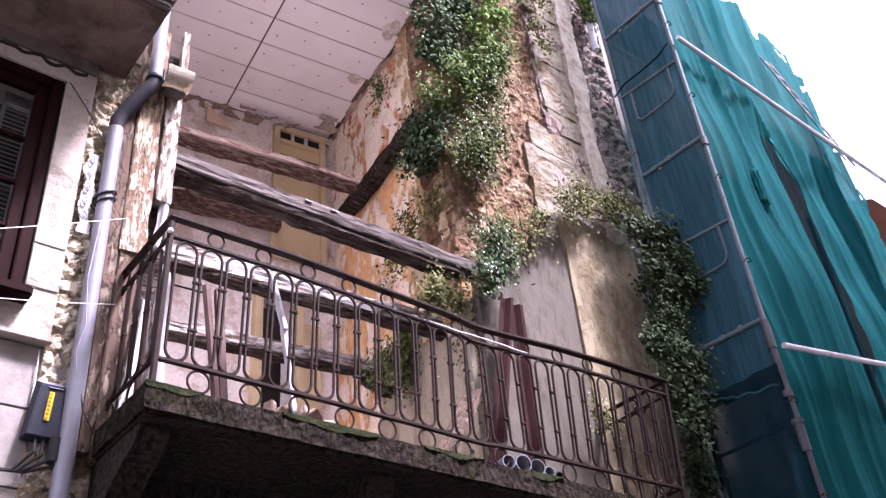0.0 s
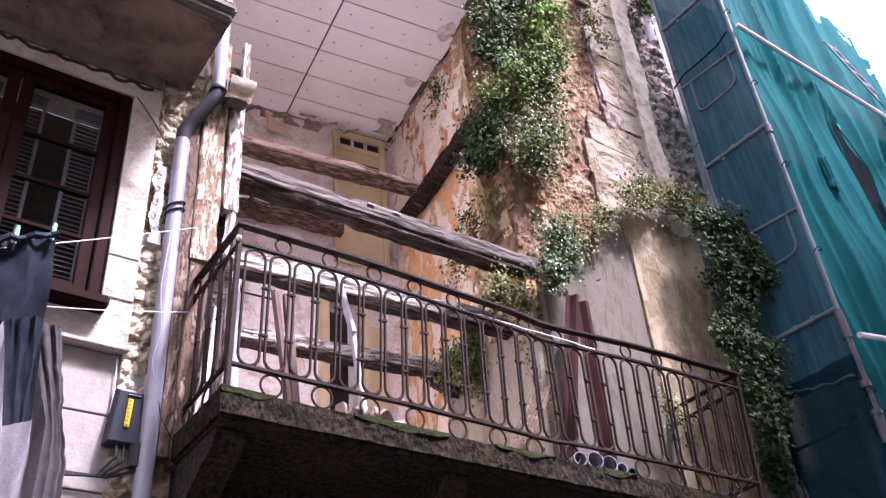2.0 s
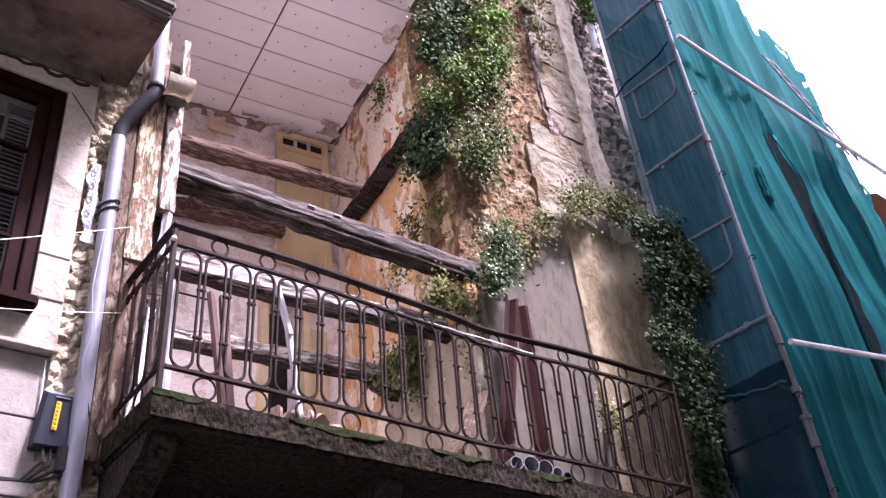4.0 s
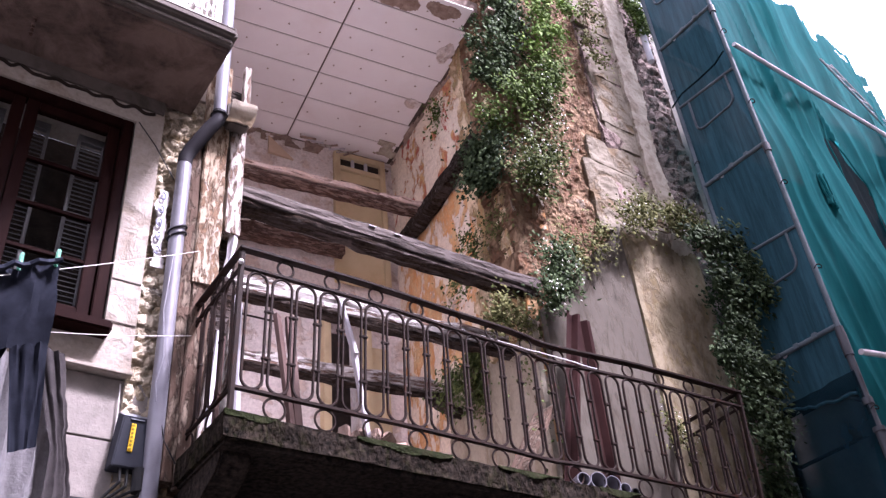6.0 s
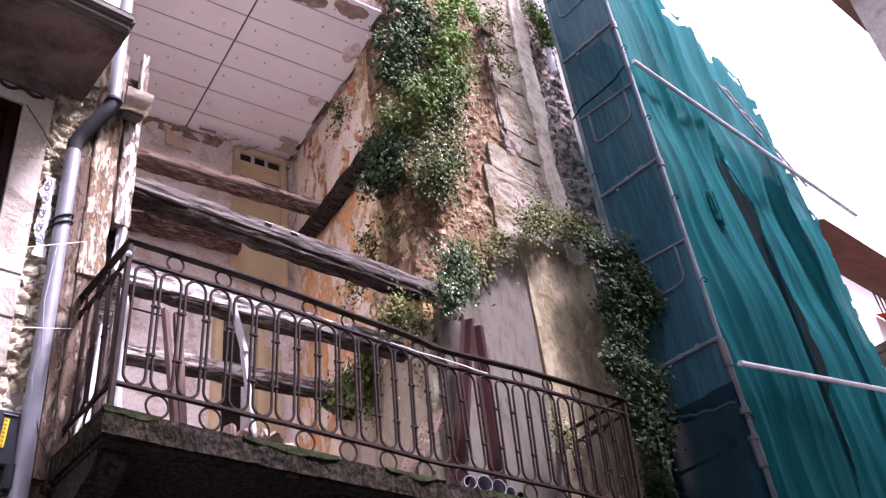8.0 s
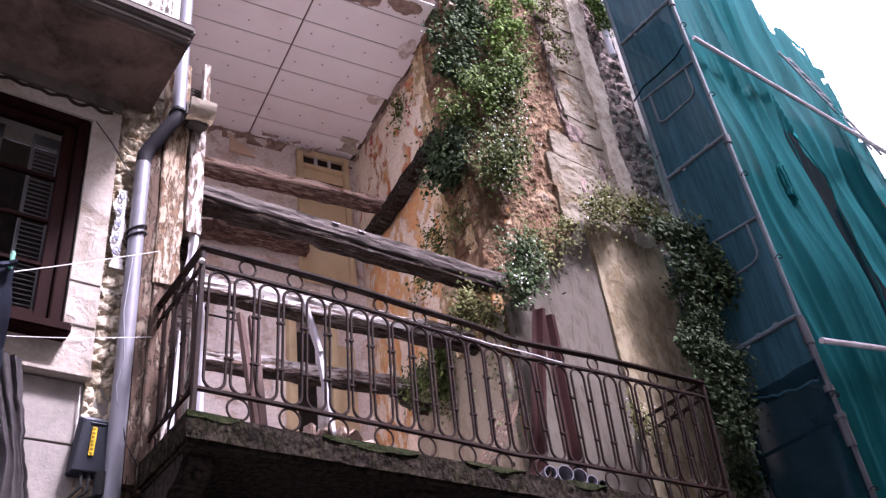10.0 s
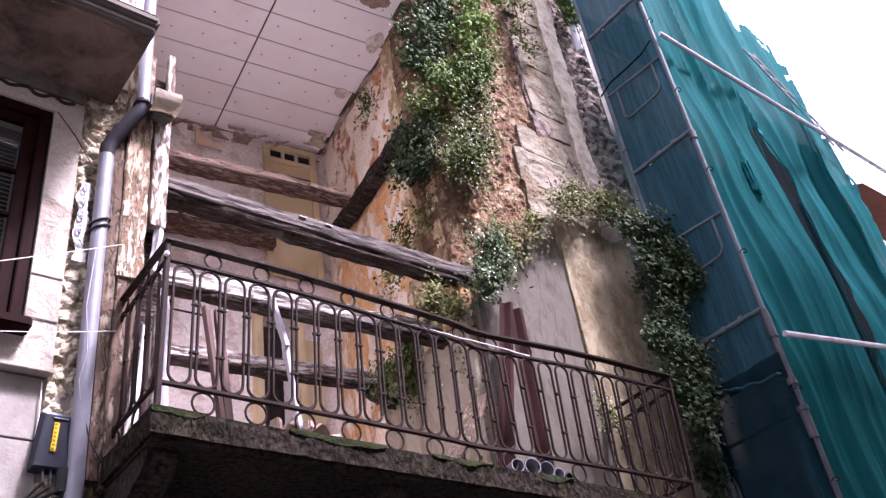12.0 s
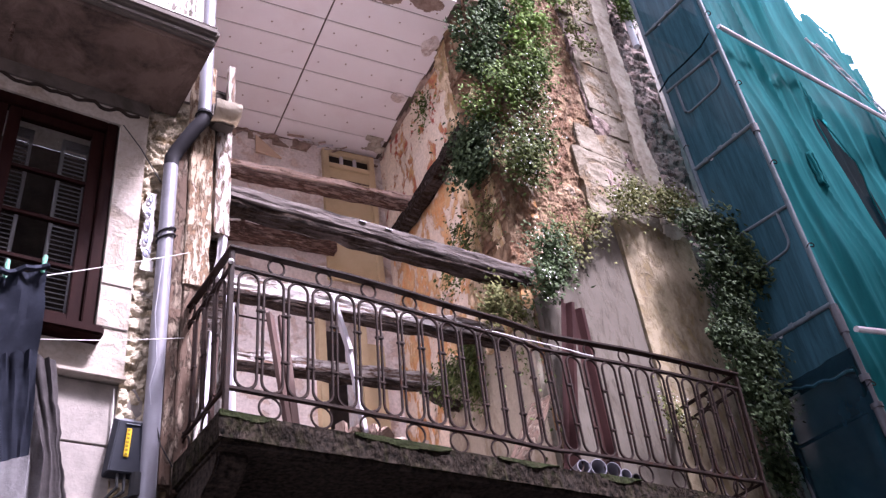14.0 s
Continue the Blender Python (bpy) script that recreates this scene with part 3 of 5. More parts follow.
# ---- house on the near side: window ----
win = tagged(new("window_1"), "dark red-brown casement window with small panes", "window", kind="structure")
bm = bmesh.new()
for lo, hi in (((WX0, 4.70, WZ0), (WX0 + 0.07, 4.80, WZ1)), ((WX1 - 0.07, 4.70, WZ0), (WX1, 4.80, WZ1)), ((WX0 + 0.07, 4.70, WZ1 - 0.08), (WX1 - 0.07, 4.80, WZ1)), ((WX0 + 0.07, 4.70, WZ0), (WX1 - 0.07, 4.80, WZ0 + 0.05))):
    box(bm, lo, hi, 0.006)
part("window_frame", bm, WINWOOD, win)
for x0, x1 in ((WX0 + 0.075, 0.425), (0.435, WX1 - 0.075)):
    bm = bmesh.new()
    z0, z1 = WZ0 + 0.055, WZ1 - 0.085
    for lo, hi in (((x0, 4.725, z0), (x0 + 0.075, 4.775, z1)), ((x1 - 0.075, 4.725, z0), (x1, 4.775, z1)), ((x0 + 0.075, 4.725, z0), (x1 - 0.075, 4.775, z0 + 0.08)), ((x0 + 0.075, 4.725, z1 - 0.07), (x1 - 0.075, 4.775, z1))):
        box(bm, lo, hi, 0.005)
    sash = part("casement", bm, WINWOOD, win)
    for z in (4.96, 5.28, 5.62):
        bm = bmesh.new()
        box(bm, (x0 + 0.075, 4.735, z - 0.014), (x1 - 0.075, 4.765, z + 0.014), 0.003)
        part("glazing_bar", bm, WINWOOD, sash)
    for za, zb in ((4.64, 4.946), (4.974, 5.266), (5.294, 5.606), (5.634, 6.01)):
        bm = bmesh.new()
        box(bm, (x0 + 0.077, 4.749, za), (x1 - 0.077, 4.753, zb))
        pane = part("pane", bm, GLASS, sash)
        pane.visible_shadow = False
bm = bmesh.new()
box(bm, (WX0 - 0.03, 4.56, WZ0 - 0.065), (WX1 + 0.03, 4.72, WZ0), 0.012)
part("window_sill", bm, WINWOOD, win, "worn dark wooden sill")
# Added louvres standing in for opposite shutters mirrored in the glass.
for x0, x1 in ((0.50, 0.62), (0.80, 0.98), (-0.16, -0.02), (0.22, 0.34)):
    sh = thing("reflection_shutter", "pale louvred panel standing in for a reflection in the window", "shutter", "inner shutters")
    bm = bmesh.new()
    for lo, hi in (((x0, 4.86, 4.6), (x0 + 0.02, 4.89, 6.05)), ((x1 - 0.02, 4.86, 4.6), (x1, 4.89, 6.05)), ((x0 + 0.02, 4.86, 4.6), (x1 - 0.02, 4.89, 4.66)), ((x0 + 0.02, 4.86, 5.99), (x1 - 0.02, 4.89, 6.05))):
        box(bm, lo, hi)
    part("shutter_frame", bm, SLAT, sh)
    bm = bmesh.new()
    box(bm, (x0 + 0.02, -0.012, -0.003), (x1 - 0.02, 0.012, 0.003), m=Matrix.Rotation(radians(35), 4, "X"))
    me = finish("slat", bm, SLAT)
    for k in range(38):
        share("slat", me, sh, Matrix.Translation((0, 4.875, 4.68 + 0.0345 * k)))

# stone blocks of the base wall
blocks = bpy.data.objects["wall_lower"]
rnd = random.Random(8)
for row, (za, zb) in enumerate(((2.62, 3.02), (3.02, 3.43), (3.43, 3.86), (3.86, 4.235))):
    x = -2.2 + 0.37 * (row % 2)
    while x < 1.43:
        x2 = min(x + rnd.uniform(0.62, 0.95), 1.43)
        if 1.43 - x2 < 0.2:
            x2 = 1.43
        bm = bmesh.new()
        box(bm, (x + 0.004, 4.725 + rnd.uniform(0, 0.006), za + 0.004), (x2 - 0.004, 4.77, zb - 0.004), 0.004)
        part("stone_block", bm, STONE, blocks)
        x = x2
bm = bmesh.new()
box(bm, (-5, 4.655, 4.235), (1.30, 4.70, 4.262), 0.004)
structure("trim_string_course", bm, PLASTER, "thin plaster ledge over the stone base", "ledge")

# ---- upper balcony of that house ----
ub = thing("upper_balcony", "weathered concrete balcony with moulded edge on the house wall", "balcony")
bm = bmesh.new()
box(bm, (-5, 4.03, 6.40), (1.475, 4.70, 6.47), 0.01)
part("soffit", bm, SOFFIT_UP, ub, "brown stained underside")
bm = bmesh.new()
box(bm, (-5, 3.985, 6.445), (1.49, 4.69, 6.50), 0.015)
box(bm, (-5, 3.95, 6.50), (1.505, 4.68, 6.575), 0.02)
box(bm, (-5, 3.965, 6.575), (1.495, 4.67, 6.60), 0.008)
part("moulded_edge", bm, MOULD, ub)
PALEIRON = m_simple("pale_painted_iron", (0.60, 0.58, 0.58), (0.72, 0.70, 0.70), 0.1, rough=0.5)
for z, r in ((6.66, 0.012), (7.5, 0.016)):
    part("rail", bar((-5, 4.03, z), (1.38, 4.03, z), r), PALEIRON, ub)
    part("rail", bar((1.38, 4.03, z), (1.38, 4.66, z), r), PALEIRON, ub)
me = finish("baluster", bar((0, 0, 6.6), (0, 0, 7.5), 0.007), PALEIRON)
bm = bmesh.new()
for s in (-1, 1):
    sweep(bm, [(s * (0.03 + 0.022 * math.cos(a)), 0, 6.78 + 0.05 * math.sin(a)) for a in np.linspace(0, 2 * math.pi, 13)[:-1]], 0.006, 6, True)
sc = finish("scroll", bm, PALEIRON)
for k in range(26):
    share("baluster", me, ub, Matrix.Translation((1.38 - 0.12 * k, 4.03, 0)))
    share("scroll", sc, ub, Matrix.Translation((1.32 - 0.12 * k, 4.03, 0)))
for k in range(1, 5):
    share("baluster", me, ub, Matrix.Translation((1.38, 4.03 + 0.13 * k, 0)))
bm = bmesh.new()
sweep(bm, [(-4 + 0.02 * k, 4.674, 6.27 + 0.026 * math.sin(0.7 * k + 2 * wob(k, 1, 0.2)) * (0.6 + 0.4 * math.sin(0.21 * k)) + 0.02 * wob(k, 0.2, 0.3)) for k in range(262)], 0.013, 5)
structure("trim_crack", bm, GAP, "wavering open crack under the upper balcony", "crack")
# Band in a darker colour that paints the upper balcony's shadow.
bm = slab((-4, 4.66, 6.29), (5.28, 0, 0), (0, 0, 0.12), 0.03, 260, 8, 0.008, 9, back=(0, -1, 0))
structure("trim_shadow_band", bm, MOULD, "plaster band darkened for shadow under the upper balcony", "trim")
hook = thing("hook", "rusty iron hook under the upper balcony", "hook")
part("shank", bar((0.32, 4.35, 6.41), (0.32, 4.35, 6.24), 0.012), TIMBER_BROWN, hook)

# ---- drain pipe ----
dp = thing("drain_pipe", "grey plastic rain pipe with a dark elbow on the facade", "pipe")
part("lower_pipe", bar((1.465, 4.64, 0), (1.452, 4.64, 5.92), 0.048, 20), PIPE, dp, smooth=True)
bm = bmesh.new()
sweep(bm, [(1.452, 4.64, 5.88), (1.454, 4.638, 5.95), (1.48, 4.62, 6.02), (1.57, 4.54, 6.20), (1.615, 4.53, 6.28), (1.625, 4.53, 6.36)], 0.05, 20)
part("elbow", bm, DARKPIPE, dp, smooth=True)
part("upper_pipe", bar((1.625, 4.53, 6.34), (1.625, 4.53, 11), 0.046, 20), PIPE, dp, smooth=True)
for z in (6.33, 5.27, 5.32):
    bm = bmesh.new()
    x, y = (1.625, 4.53) if z > 6 else (1.455, 4.64)
    sweep(bm, [(x + 0.056 * math.cos(a), y + 0.056 * math.sin(a), z + (0.03 * math.cos(a) if z < 6 else 0)) for a in np.linspace(0, 2 * math.pi, 19)[:-1]], 0.007, 6, True)
    part("strap", bm, BLACK, dp)
sp = thing("gutter_stub", "torn pale metal gutter stub on the timber post", "gutter")
bm = bmesh.new()
prof = [(0.085 * math.cos(a), 0.10 * math.sin(a)) for a in np.linspace(math.pi * 0.9, 2.1 * math.pi, 14)]
for x0, x1 in ((1.67, 1.86),):
    n = 10
    rows = [[bm.verts.new((x0 + (x1 - x0) * i / n, 4.50 + a, 6.40 + b + 0.02 * i / n + 0.012 * wob(i * 0.4, b, 9))) for a, b in prof] for i in range(n + 1)]
    for A, B in zip(rows, rows[1:]):
        for k in range(len(prof) - 1):
            bm.faces.new((A[k], A[k + 1], B[k + 1], B[k]))
bmesh.ops.solidify(bm, geom=bm.faces[:], thickness=0.006)
part("trough", bm, STRIP, sp, smooth=True)
bm = bmesh.new()
box(bm, (1.68, 4.50, 6.30), (1.85, 4.62, 6.50), 0.02)
part("bracket_block", bm, MOULD, sp)

# ---- timber post of the fallen front ----
tp = thing("timber_post", "split timber door post with flaking ochre and white paint", "post")
part("ochre_board", timber((1.655, 4.66, 4.95), (1.655, 4.66, 6.95), 0.165, 0.10, 0.01, 1.0, 70), POST_OCHRE, tp)
part("white_board", timber((1.815, 4.67, 5.42), (1.815, 4.67, 6.55), 0.115, 0.09, 0.01, 2.0, 50), POST_WHITE, tp)
part("white_splinter", timber((1.86, 4.66, 6.5), (1.865, 4.66, 7.06), 0.05, 0.06, 0.012, 3.0, 30), POST_WHITE, tp)
part("brown_board", timber((1.545, 4.68, 3.64), (1.53, 4.68, 6.2), 0.075, 0.10, 0.008, 4.0, 70), POST_BROWN, tp)
part("foot_board", timber((1.64, 4.68, 3.60), (1.645, 4.68, 4.98), 0.13, 0.11, 0.014, 5.0, 60), POST_BROWN, tp)
part("splinter", timber((1.80, 4.64, 5.05), (1.84, 4.66, 5.45), 0.05, 0.03, 0.012, 6.0, 20), PALEPLANK, tp)
part("back_post", timber((1.75, 4.76, 3.64), (1.75, 4.76, 6.85), 0.26, 0.08, 0.012, 7.0, 60), TIMBER, tp)

# ---- meter box ----
mb = thing("meter_box", "slate-grey plastic cable box with yellow sticker on stone wall", "box")
bm = bmesh.new()
vs = [(1.265, 4.725, 4.03), (1.455, 4.725, 4.03), (1.435, 4.65, 3.985), (1.285, 4.65, 3.985), (1.235, 4.725, 3.68), (1.455, 4.725, 3.68), (1.445, 4.63, 3.68), (1.243, 4.63, 3.68)]
v = [bm.verts.new(p) for p in vs]
for f in ((3, 2, 6, 7), (0, 3, 7, 4), (2, 1, 5, 6), (4, 7, 6, 5), (1, 0, 4, 5), (0, 1, 2, 3)):
    bm.faces.new([v[k] for k in f])
bmesh.ops.bevel(bm, geom=bm.edges[:], offset=0.006, segments=2, affect="EDGES")
part("housing", bm, BOXMAT, mb)
bm = bmesh.new()
v = [bm.verts.new(p) for p in ((1.272, 4.718, 4.036), (1.448, 4.718, 4.036), (1.395, 4.640, 3.965), (1.325, 4.640, 3.965))]
bm.faces.new(v)
bmesh.ops.solidify(bm, geom=bm.faces[:], thickness=0.004)
part("lid", bm, BOXTOP, mb, "paler top facet")
bm = bmesh.new()
tilt = Matrix.Translation((1.335, 4.635, 3.855)) @ Matrix.Rotation(radians(-3.5), 4, "X") @ Matrix.Rotation(radians(4), 4, "Y")
box(bm, (-0.013, -0.004, -0.085), (0.013, 0.004, 0.085), 0.002, tilt)
st = part("sticker", bm, YELLOW, mb, "yellow warning strip with unreadable print")
bm = bmesh.new()
for k in range(7):
    box(bm, (-0.010, -0.007, -0.078 + 0.024 * k), (0.004, -0.004, -0.066 + 0.024 * k), 0, tilt)
part("print_bars", bm, INK, st)
cb = thing("cable_bundle", "black cables hanging below the cable box", "cable")
for k in range(4):
    bm = bmesh.new()
    sweep(bm, [(1.30 + 0.04 * k, 4.66, 3.70), (1.30 + 0.035 * k, 4.64, 3.60 - 0.02 * k), (1.22 + 0.02 * k, 4.68, 3.50), (0.9, 4.70, 3.47 + 0.01 * k), (-1, 4.70, 3.5 + 0.02 * k)], 0.009, 6)
    part("cable", bm, BLACK, cb)
part("gland", bar((1.40, 4.65, 3.69), (1.40, 4.65, 3.56), 0.035, 12), BLACK, cb)
for pts, m, lab in (([(1.255, 4.71, 4.2), (1.262, 4.71, 4.0), (1.25, 4.72, 3.7)], ROPE, "thin white wire down the stone wall"),
                    ([(1.40, 4.49, 5.0), (1.38, 4.49, 4.6), (1.41, 4.49, 4.3), (1.385, 4.50, 4.13), (1.40, 4.50, 4.02)], PIPE, "thin pale wire beside the drain pipe"),
                    ([(1.46, 4.6, 4.0), (1.50, 4.6, 3.85), (1.58, 4.62, 3.74)], BLACK, "dark wire from the cable box"),
                    ([(1.12, 4.66, 6.14), (1.25, 4.66, 5.98), (1.40, 4.66, 5.74)], BLACK, "dark wire across the plaster")):
    bm = bmesh.new()
    sweep(bm, pts, 0.004, 6)
    tagged(part("wire", bm, m), lab, "wire")

# wallpaper remains on the rubble
wp = thing("wallpaper_scrap", "torn pale scrap with faded blue swirls on rubble", "wallpaper")
bm = slab((1.30, 4.675, 5.02), (0.10, 0, 0), (0, 0, 0.62), 0.006, 14, 60, 0.004, 6, keep=lambda u, v: abs(u - 0.05) < 0.035 + 0.03 * wob(u, v, 8), back=(0, -1, 0))
part("paper", bm, m_simple("pale_paper", (0.50, 0.47, 0.46), (0.60, 0.57, 0.55), 0.1), wp)
BLUE = m_simple("faded_blue", (0.25, 0.27, 0.38), (0.33, 0.34, 0.44), 0.05)
for k in range(5):
    bm = bmesh.new()
    sweep(bm, [(1.345 + (0.022 - 0.002 * j) * math.cos(j * 0.8 + k), 4.662, 5.14 + 0.11 * k + 0.03 * math.sin(j * 0.8 + k)) for j in range(8)], 0.006, 5)
    part("swirl", bm, BLUE, wp)

# ---- balcony of the ruined house ----
BX0, BX1, BY, BZ = 1.585, 5.84, 3.985, 3.77
bal = thing("balcony", "mossy concrete balcony slab with a coffered underside", "balcony")
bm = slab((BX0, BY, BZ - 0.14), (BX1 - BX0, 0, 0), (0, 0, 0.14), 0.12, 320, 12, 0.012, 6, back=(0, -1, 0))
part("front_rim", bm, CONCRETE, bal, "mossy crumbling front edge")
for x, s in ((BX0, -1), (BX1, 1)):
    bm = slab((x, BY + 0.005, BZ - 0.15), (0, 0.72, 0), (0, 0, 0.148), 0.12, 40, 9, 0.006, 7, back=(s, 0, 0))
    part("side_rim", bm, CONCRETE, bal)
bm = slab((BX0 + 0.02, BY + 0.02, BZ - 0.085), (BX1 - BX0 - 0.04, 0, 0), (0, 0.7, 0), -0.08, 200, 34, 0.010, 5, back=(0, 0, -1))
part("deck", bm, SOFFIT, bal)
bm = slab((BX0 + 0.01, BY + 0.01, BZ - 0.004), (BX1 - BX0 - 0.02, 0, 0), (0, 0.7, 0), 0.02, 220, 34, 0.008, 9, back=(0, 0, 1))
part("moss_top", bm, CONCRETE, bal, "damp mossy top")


def corbel(x0, x1):
    bm = bmesh.new()
    prof = [(4.72, BZ - 0.14), (4.10, BZ - 0.14), (4.08, BZ - 0.20), (4.14, BZ - 0.27), (4.30, BZ - 0.31), (4.42, BZ - 0.38), (4.48, BZ - 0.48), (4.56, BZ - 0.56), (4.72, BZ - 0.60)]
    A = [bm.verts.new((x0, y, z)) for y, z in prof]
    B = [bm.verts.new((x1, y, z)) for y, z in prof]
    n = len(prof)
    bm.faces.new(A)
    bm.faces.new(B[::-1])
    for k in range(n):
        bm.faces.new((A[k], A[(k + 1) % n], B[(k + 1) % n], B[k]))
    bmesh.ops.bevel(bm, geom=bm.edges[:], offset=0.012, segments=2, affect="EDGES")
    return bm


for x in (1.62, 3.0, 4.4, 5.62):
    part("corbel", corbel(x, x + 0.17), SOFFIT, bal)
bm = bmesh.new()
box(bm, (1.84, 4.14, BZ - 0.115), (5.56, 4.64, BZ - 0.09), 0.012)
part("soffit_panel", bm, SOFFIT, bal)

for x0, w in ((BX0, 0.34), (2.35, 0.62), (3.3, 0.5), (4.1, 0.4)):
    bm = slab((x0, BY - 0.010, BZ - 0.08), (w, 0, 0), (0, 0, 0.086), 0.02, 60, 16, 0.007, 16, keep=lambda u, v: v > 0.045 + 0.04 * wob(u + x0, 0, 6) + 0.15 * abs(u / w - 0.5) ** 2, back=(0, -1, 0))
    part("moss", bm, MOSS, bal, "green moss on the top edge")
rail = thing("railing", "rusty wrought-iron balcony railing with loops and rings", "railing")
ZT, ZM, ZB, RX0, RX1, RY = 4.785, 4.665, 3.925, 1.63, 5.735, 4.02


def sway(x):
    """How far the bent handrail stands out of line towards the street at x."""
    return float(np.interp(x, (1.63, 2.4, 3.1, 3.6, 3.88, 4.12, 4.6, 5.2, 5.735), (-0.045, -0.065, -0.036, -0.022, 0.022, 0.002, -0.055, -0.082, -0.098)))


def foot(x):
    """The same for the foot of the railing."""
    return float(np.interp(x, (1.63, 3.3, 3.76, 4.0, 5.735), (0.005, 0.015, 0.045, 0.015, -0.015)))


def lean_at(x, z):
    f = (z - BZ) / (ZT - BZ)
    return foot(x) * (1 - f) + sway(x) * f


def flat(lo, hi, m=IRON, name="rail"):
    bm = bmesh.new()
    box(bm, lo, hi, 0.004)
    n = 1 + int((hi[0] - lo[0]) / 0.15)
    for k in range(1, n):
        x = lo[0] + (hi[0] - lo[0]) * k / n
        bmesh.ops.bisect_plane(bm, geom=bm.verts[:] + bm.edges[:] + bm.faces[:], plane_co=(x, 0, 0), plane_no=(1, 0, 0))
    for v in bm.verts:
        v.co.y += lean_at(v.co.x, v.co.z) * max(0.0, min(1.0, (4.69 - v.co.y) / 0.6))
        v.co.z += 0.004 * wob(v.co.x, v.co.y, 3)
    part(name, bm, m, rail)


flat((RX0 - 0.02, RY - 0.026, ZT - 0.009), (RX1 + 0.02, RY + 0.026, ZT + 0.011), name="handrail")
for z in (ZM, ZB):
    flat((RX0, RY - 0.014, z - 0.011), (RX1, RY + 0.014, z + 0.011))
for x in (RX0, RX1):
    flat((x - 0.022, RY + 0.027, ZT - 0.007), (x + 0.022, 4.69, ZT + 0.009), name="handrail")
    for z in (ZM, ZB):
        flat((x - 0.011, RY + 0.013, z - 0.008), (x + 0.011, 4.69, z + 0.008))
    flat((x - 0.015, RY - 0.015, BZ), (x + 0.015, RY + 0.015, ZT - 0.01), name="corner_post")
    flat((x - 0.012, 4.66, BZ), (x + 0.012, 4.69, ZT - 0.01), name="wall_post")


def on_rail(x, z=BZ):
    """Places a piece made round RY's plane on the leaning railing."""
    lean = math.atan2(foot(x) - sway(x), ZT - BZ)
    return Matrix.Translation((x, RY + foot(x), BZ)) @ Matrix.Rotation(lean, 4, "X") @ Matrix.Translation((0, 0, z - BZ))


def stadium(w, z0, z1):
    r = w / 2
    top = [(r * math.cos(a), 0, z1 - r + r * math.sin(a)) for a in np.linspace(0, math.pi, 9)]
    bot = [(r * math.cos(a), 0, z0 + r + r * math.sin(a)) for a in np.linspace(math.pi, 2 * math.pi, 9)]
    return top + bot


bm = bmesh.new()
sweep(bm, stadium(0.120, ZB + 0.012, ZM - 0.012), 0.0092, 6, True)
loop = finish("loop_bar", bm, IRON, True)
rings = []
for r in (0.05, 0.062):
    bm = bmesh.new()
    sweep(bm, [(r * math.cos(a), 0, r * math.sin(a)) for a in np.linspace(0, 2 * math.pi, 19)[:-1]], 0.007, 6, True)
    rings.append(finish("ring", bm, IRON, True))
bm = bmesh.new()
box(bm, (-0.026, -0.011, -0.008), (0.026, 0.011, 0.008), 0.003)
collar = finish("collar", bm, IRON)
STEP = 0.1495
count = 27
for k in range(count):
    x = 1.735 + STEP * k
    share("loop_bar", loop, rail, on_rail(x, 0))
    if k % 2:
        share("ring", rings[0], rail, on_rail(x + 0.012, (ZT + ZM) / 2))
        share("ring", rings[1], rail, on_rail(x - 0.01, (BZ + ZB) / 2 + 0.002))
    if k < count - 1:
        for z in (4.42, 4.13):
            share("collar", collar, rail, on_rail(x + STEP / 2, z))
for x in (RX0, RX1):
    for k in range(4):
        turn = Matrix.Translation((x, 4.13 + 0.152 * k, 0)) @ Matrix.Rotation(radians(90), 4, "Z")
        share("loop_bar", loop, rail, turn)
        if k % 2:
            share("ring", rings[0], rail, turn @ Matrix.Translation((0, 0, (ZT + ZM) / 2)))
            share("ring", rings[1], rail, turn @ Matrix.Translation((0, 0, (BZ + ZB) / 2)))
        if k < 3:
            share("collar", collar, rail, turn @ Matrix.Translation((0.076, 0, 4.3)))
bl = thing("rail_knob", "small white porcelain knob at the railing corner", "knob")
bm = bmesh.new()
bmesh.ops.create_uvsphere(bm, u_segments=10, v_segments=8, radius=0.016, matrix=Matrix.Translation((1.617, 3.955, 4.68)))
part("ball", bm, PALEIRON, bl, smooth=True)

# ---- beams of the room ----
def beam(name, p, q, w, h, m, lab, rough=0.014, seed=0.0, extra=()):
    """A timber with, where given, strips of other colour: part name, rise, width, height, material, label."""
    top = tagged(new(name), lab, "beam", "floor beams")
    part("timber", timber(p, q, w, h, rough, seed, 130), m, top)
    for nm, rise, w2, h2, m2, lab2 in extra:
        up = Vector((0, 0, rise))
        part(nm, timber(Vector(p) + up, Vector(q) + up, w2, h2, rough * 1.2, seed + 10, 130), m2, top, lab2)
    return top


beam("front_beam", (1.80, 4.80, 5.905), (4.70, 4.80, 5.955), 0.17, 0.125, TIMBER_GREY, "weathered silver-grey beam with a darker underside", 0.013, 1.0, [("underside", -0.09, 0.14, 0.06, TIMBER, "darker rotten lower edge")])
beam("joist", L(1.1, 6.88, 7.865), L(3.85, 6.88, 7.895), 0.12, 0.085, TIMBER_BROWN, "worm-eaten dark brown joist with a paler rose top", 0.015, 2.0, [("board", 0.088, 0.15, 0.07, TIMBER_ROSE, "paler rose strip along the top")])
beam("joist", L(1.1, 7.58, 7.72), L(3.1, 7.58, 7.72), 0.14, 0.16, TIMBER_BROWN, "rotten brown joist along the back wall", 0.02, 3.0)
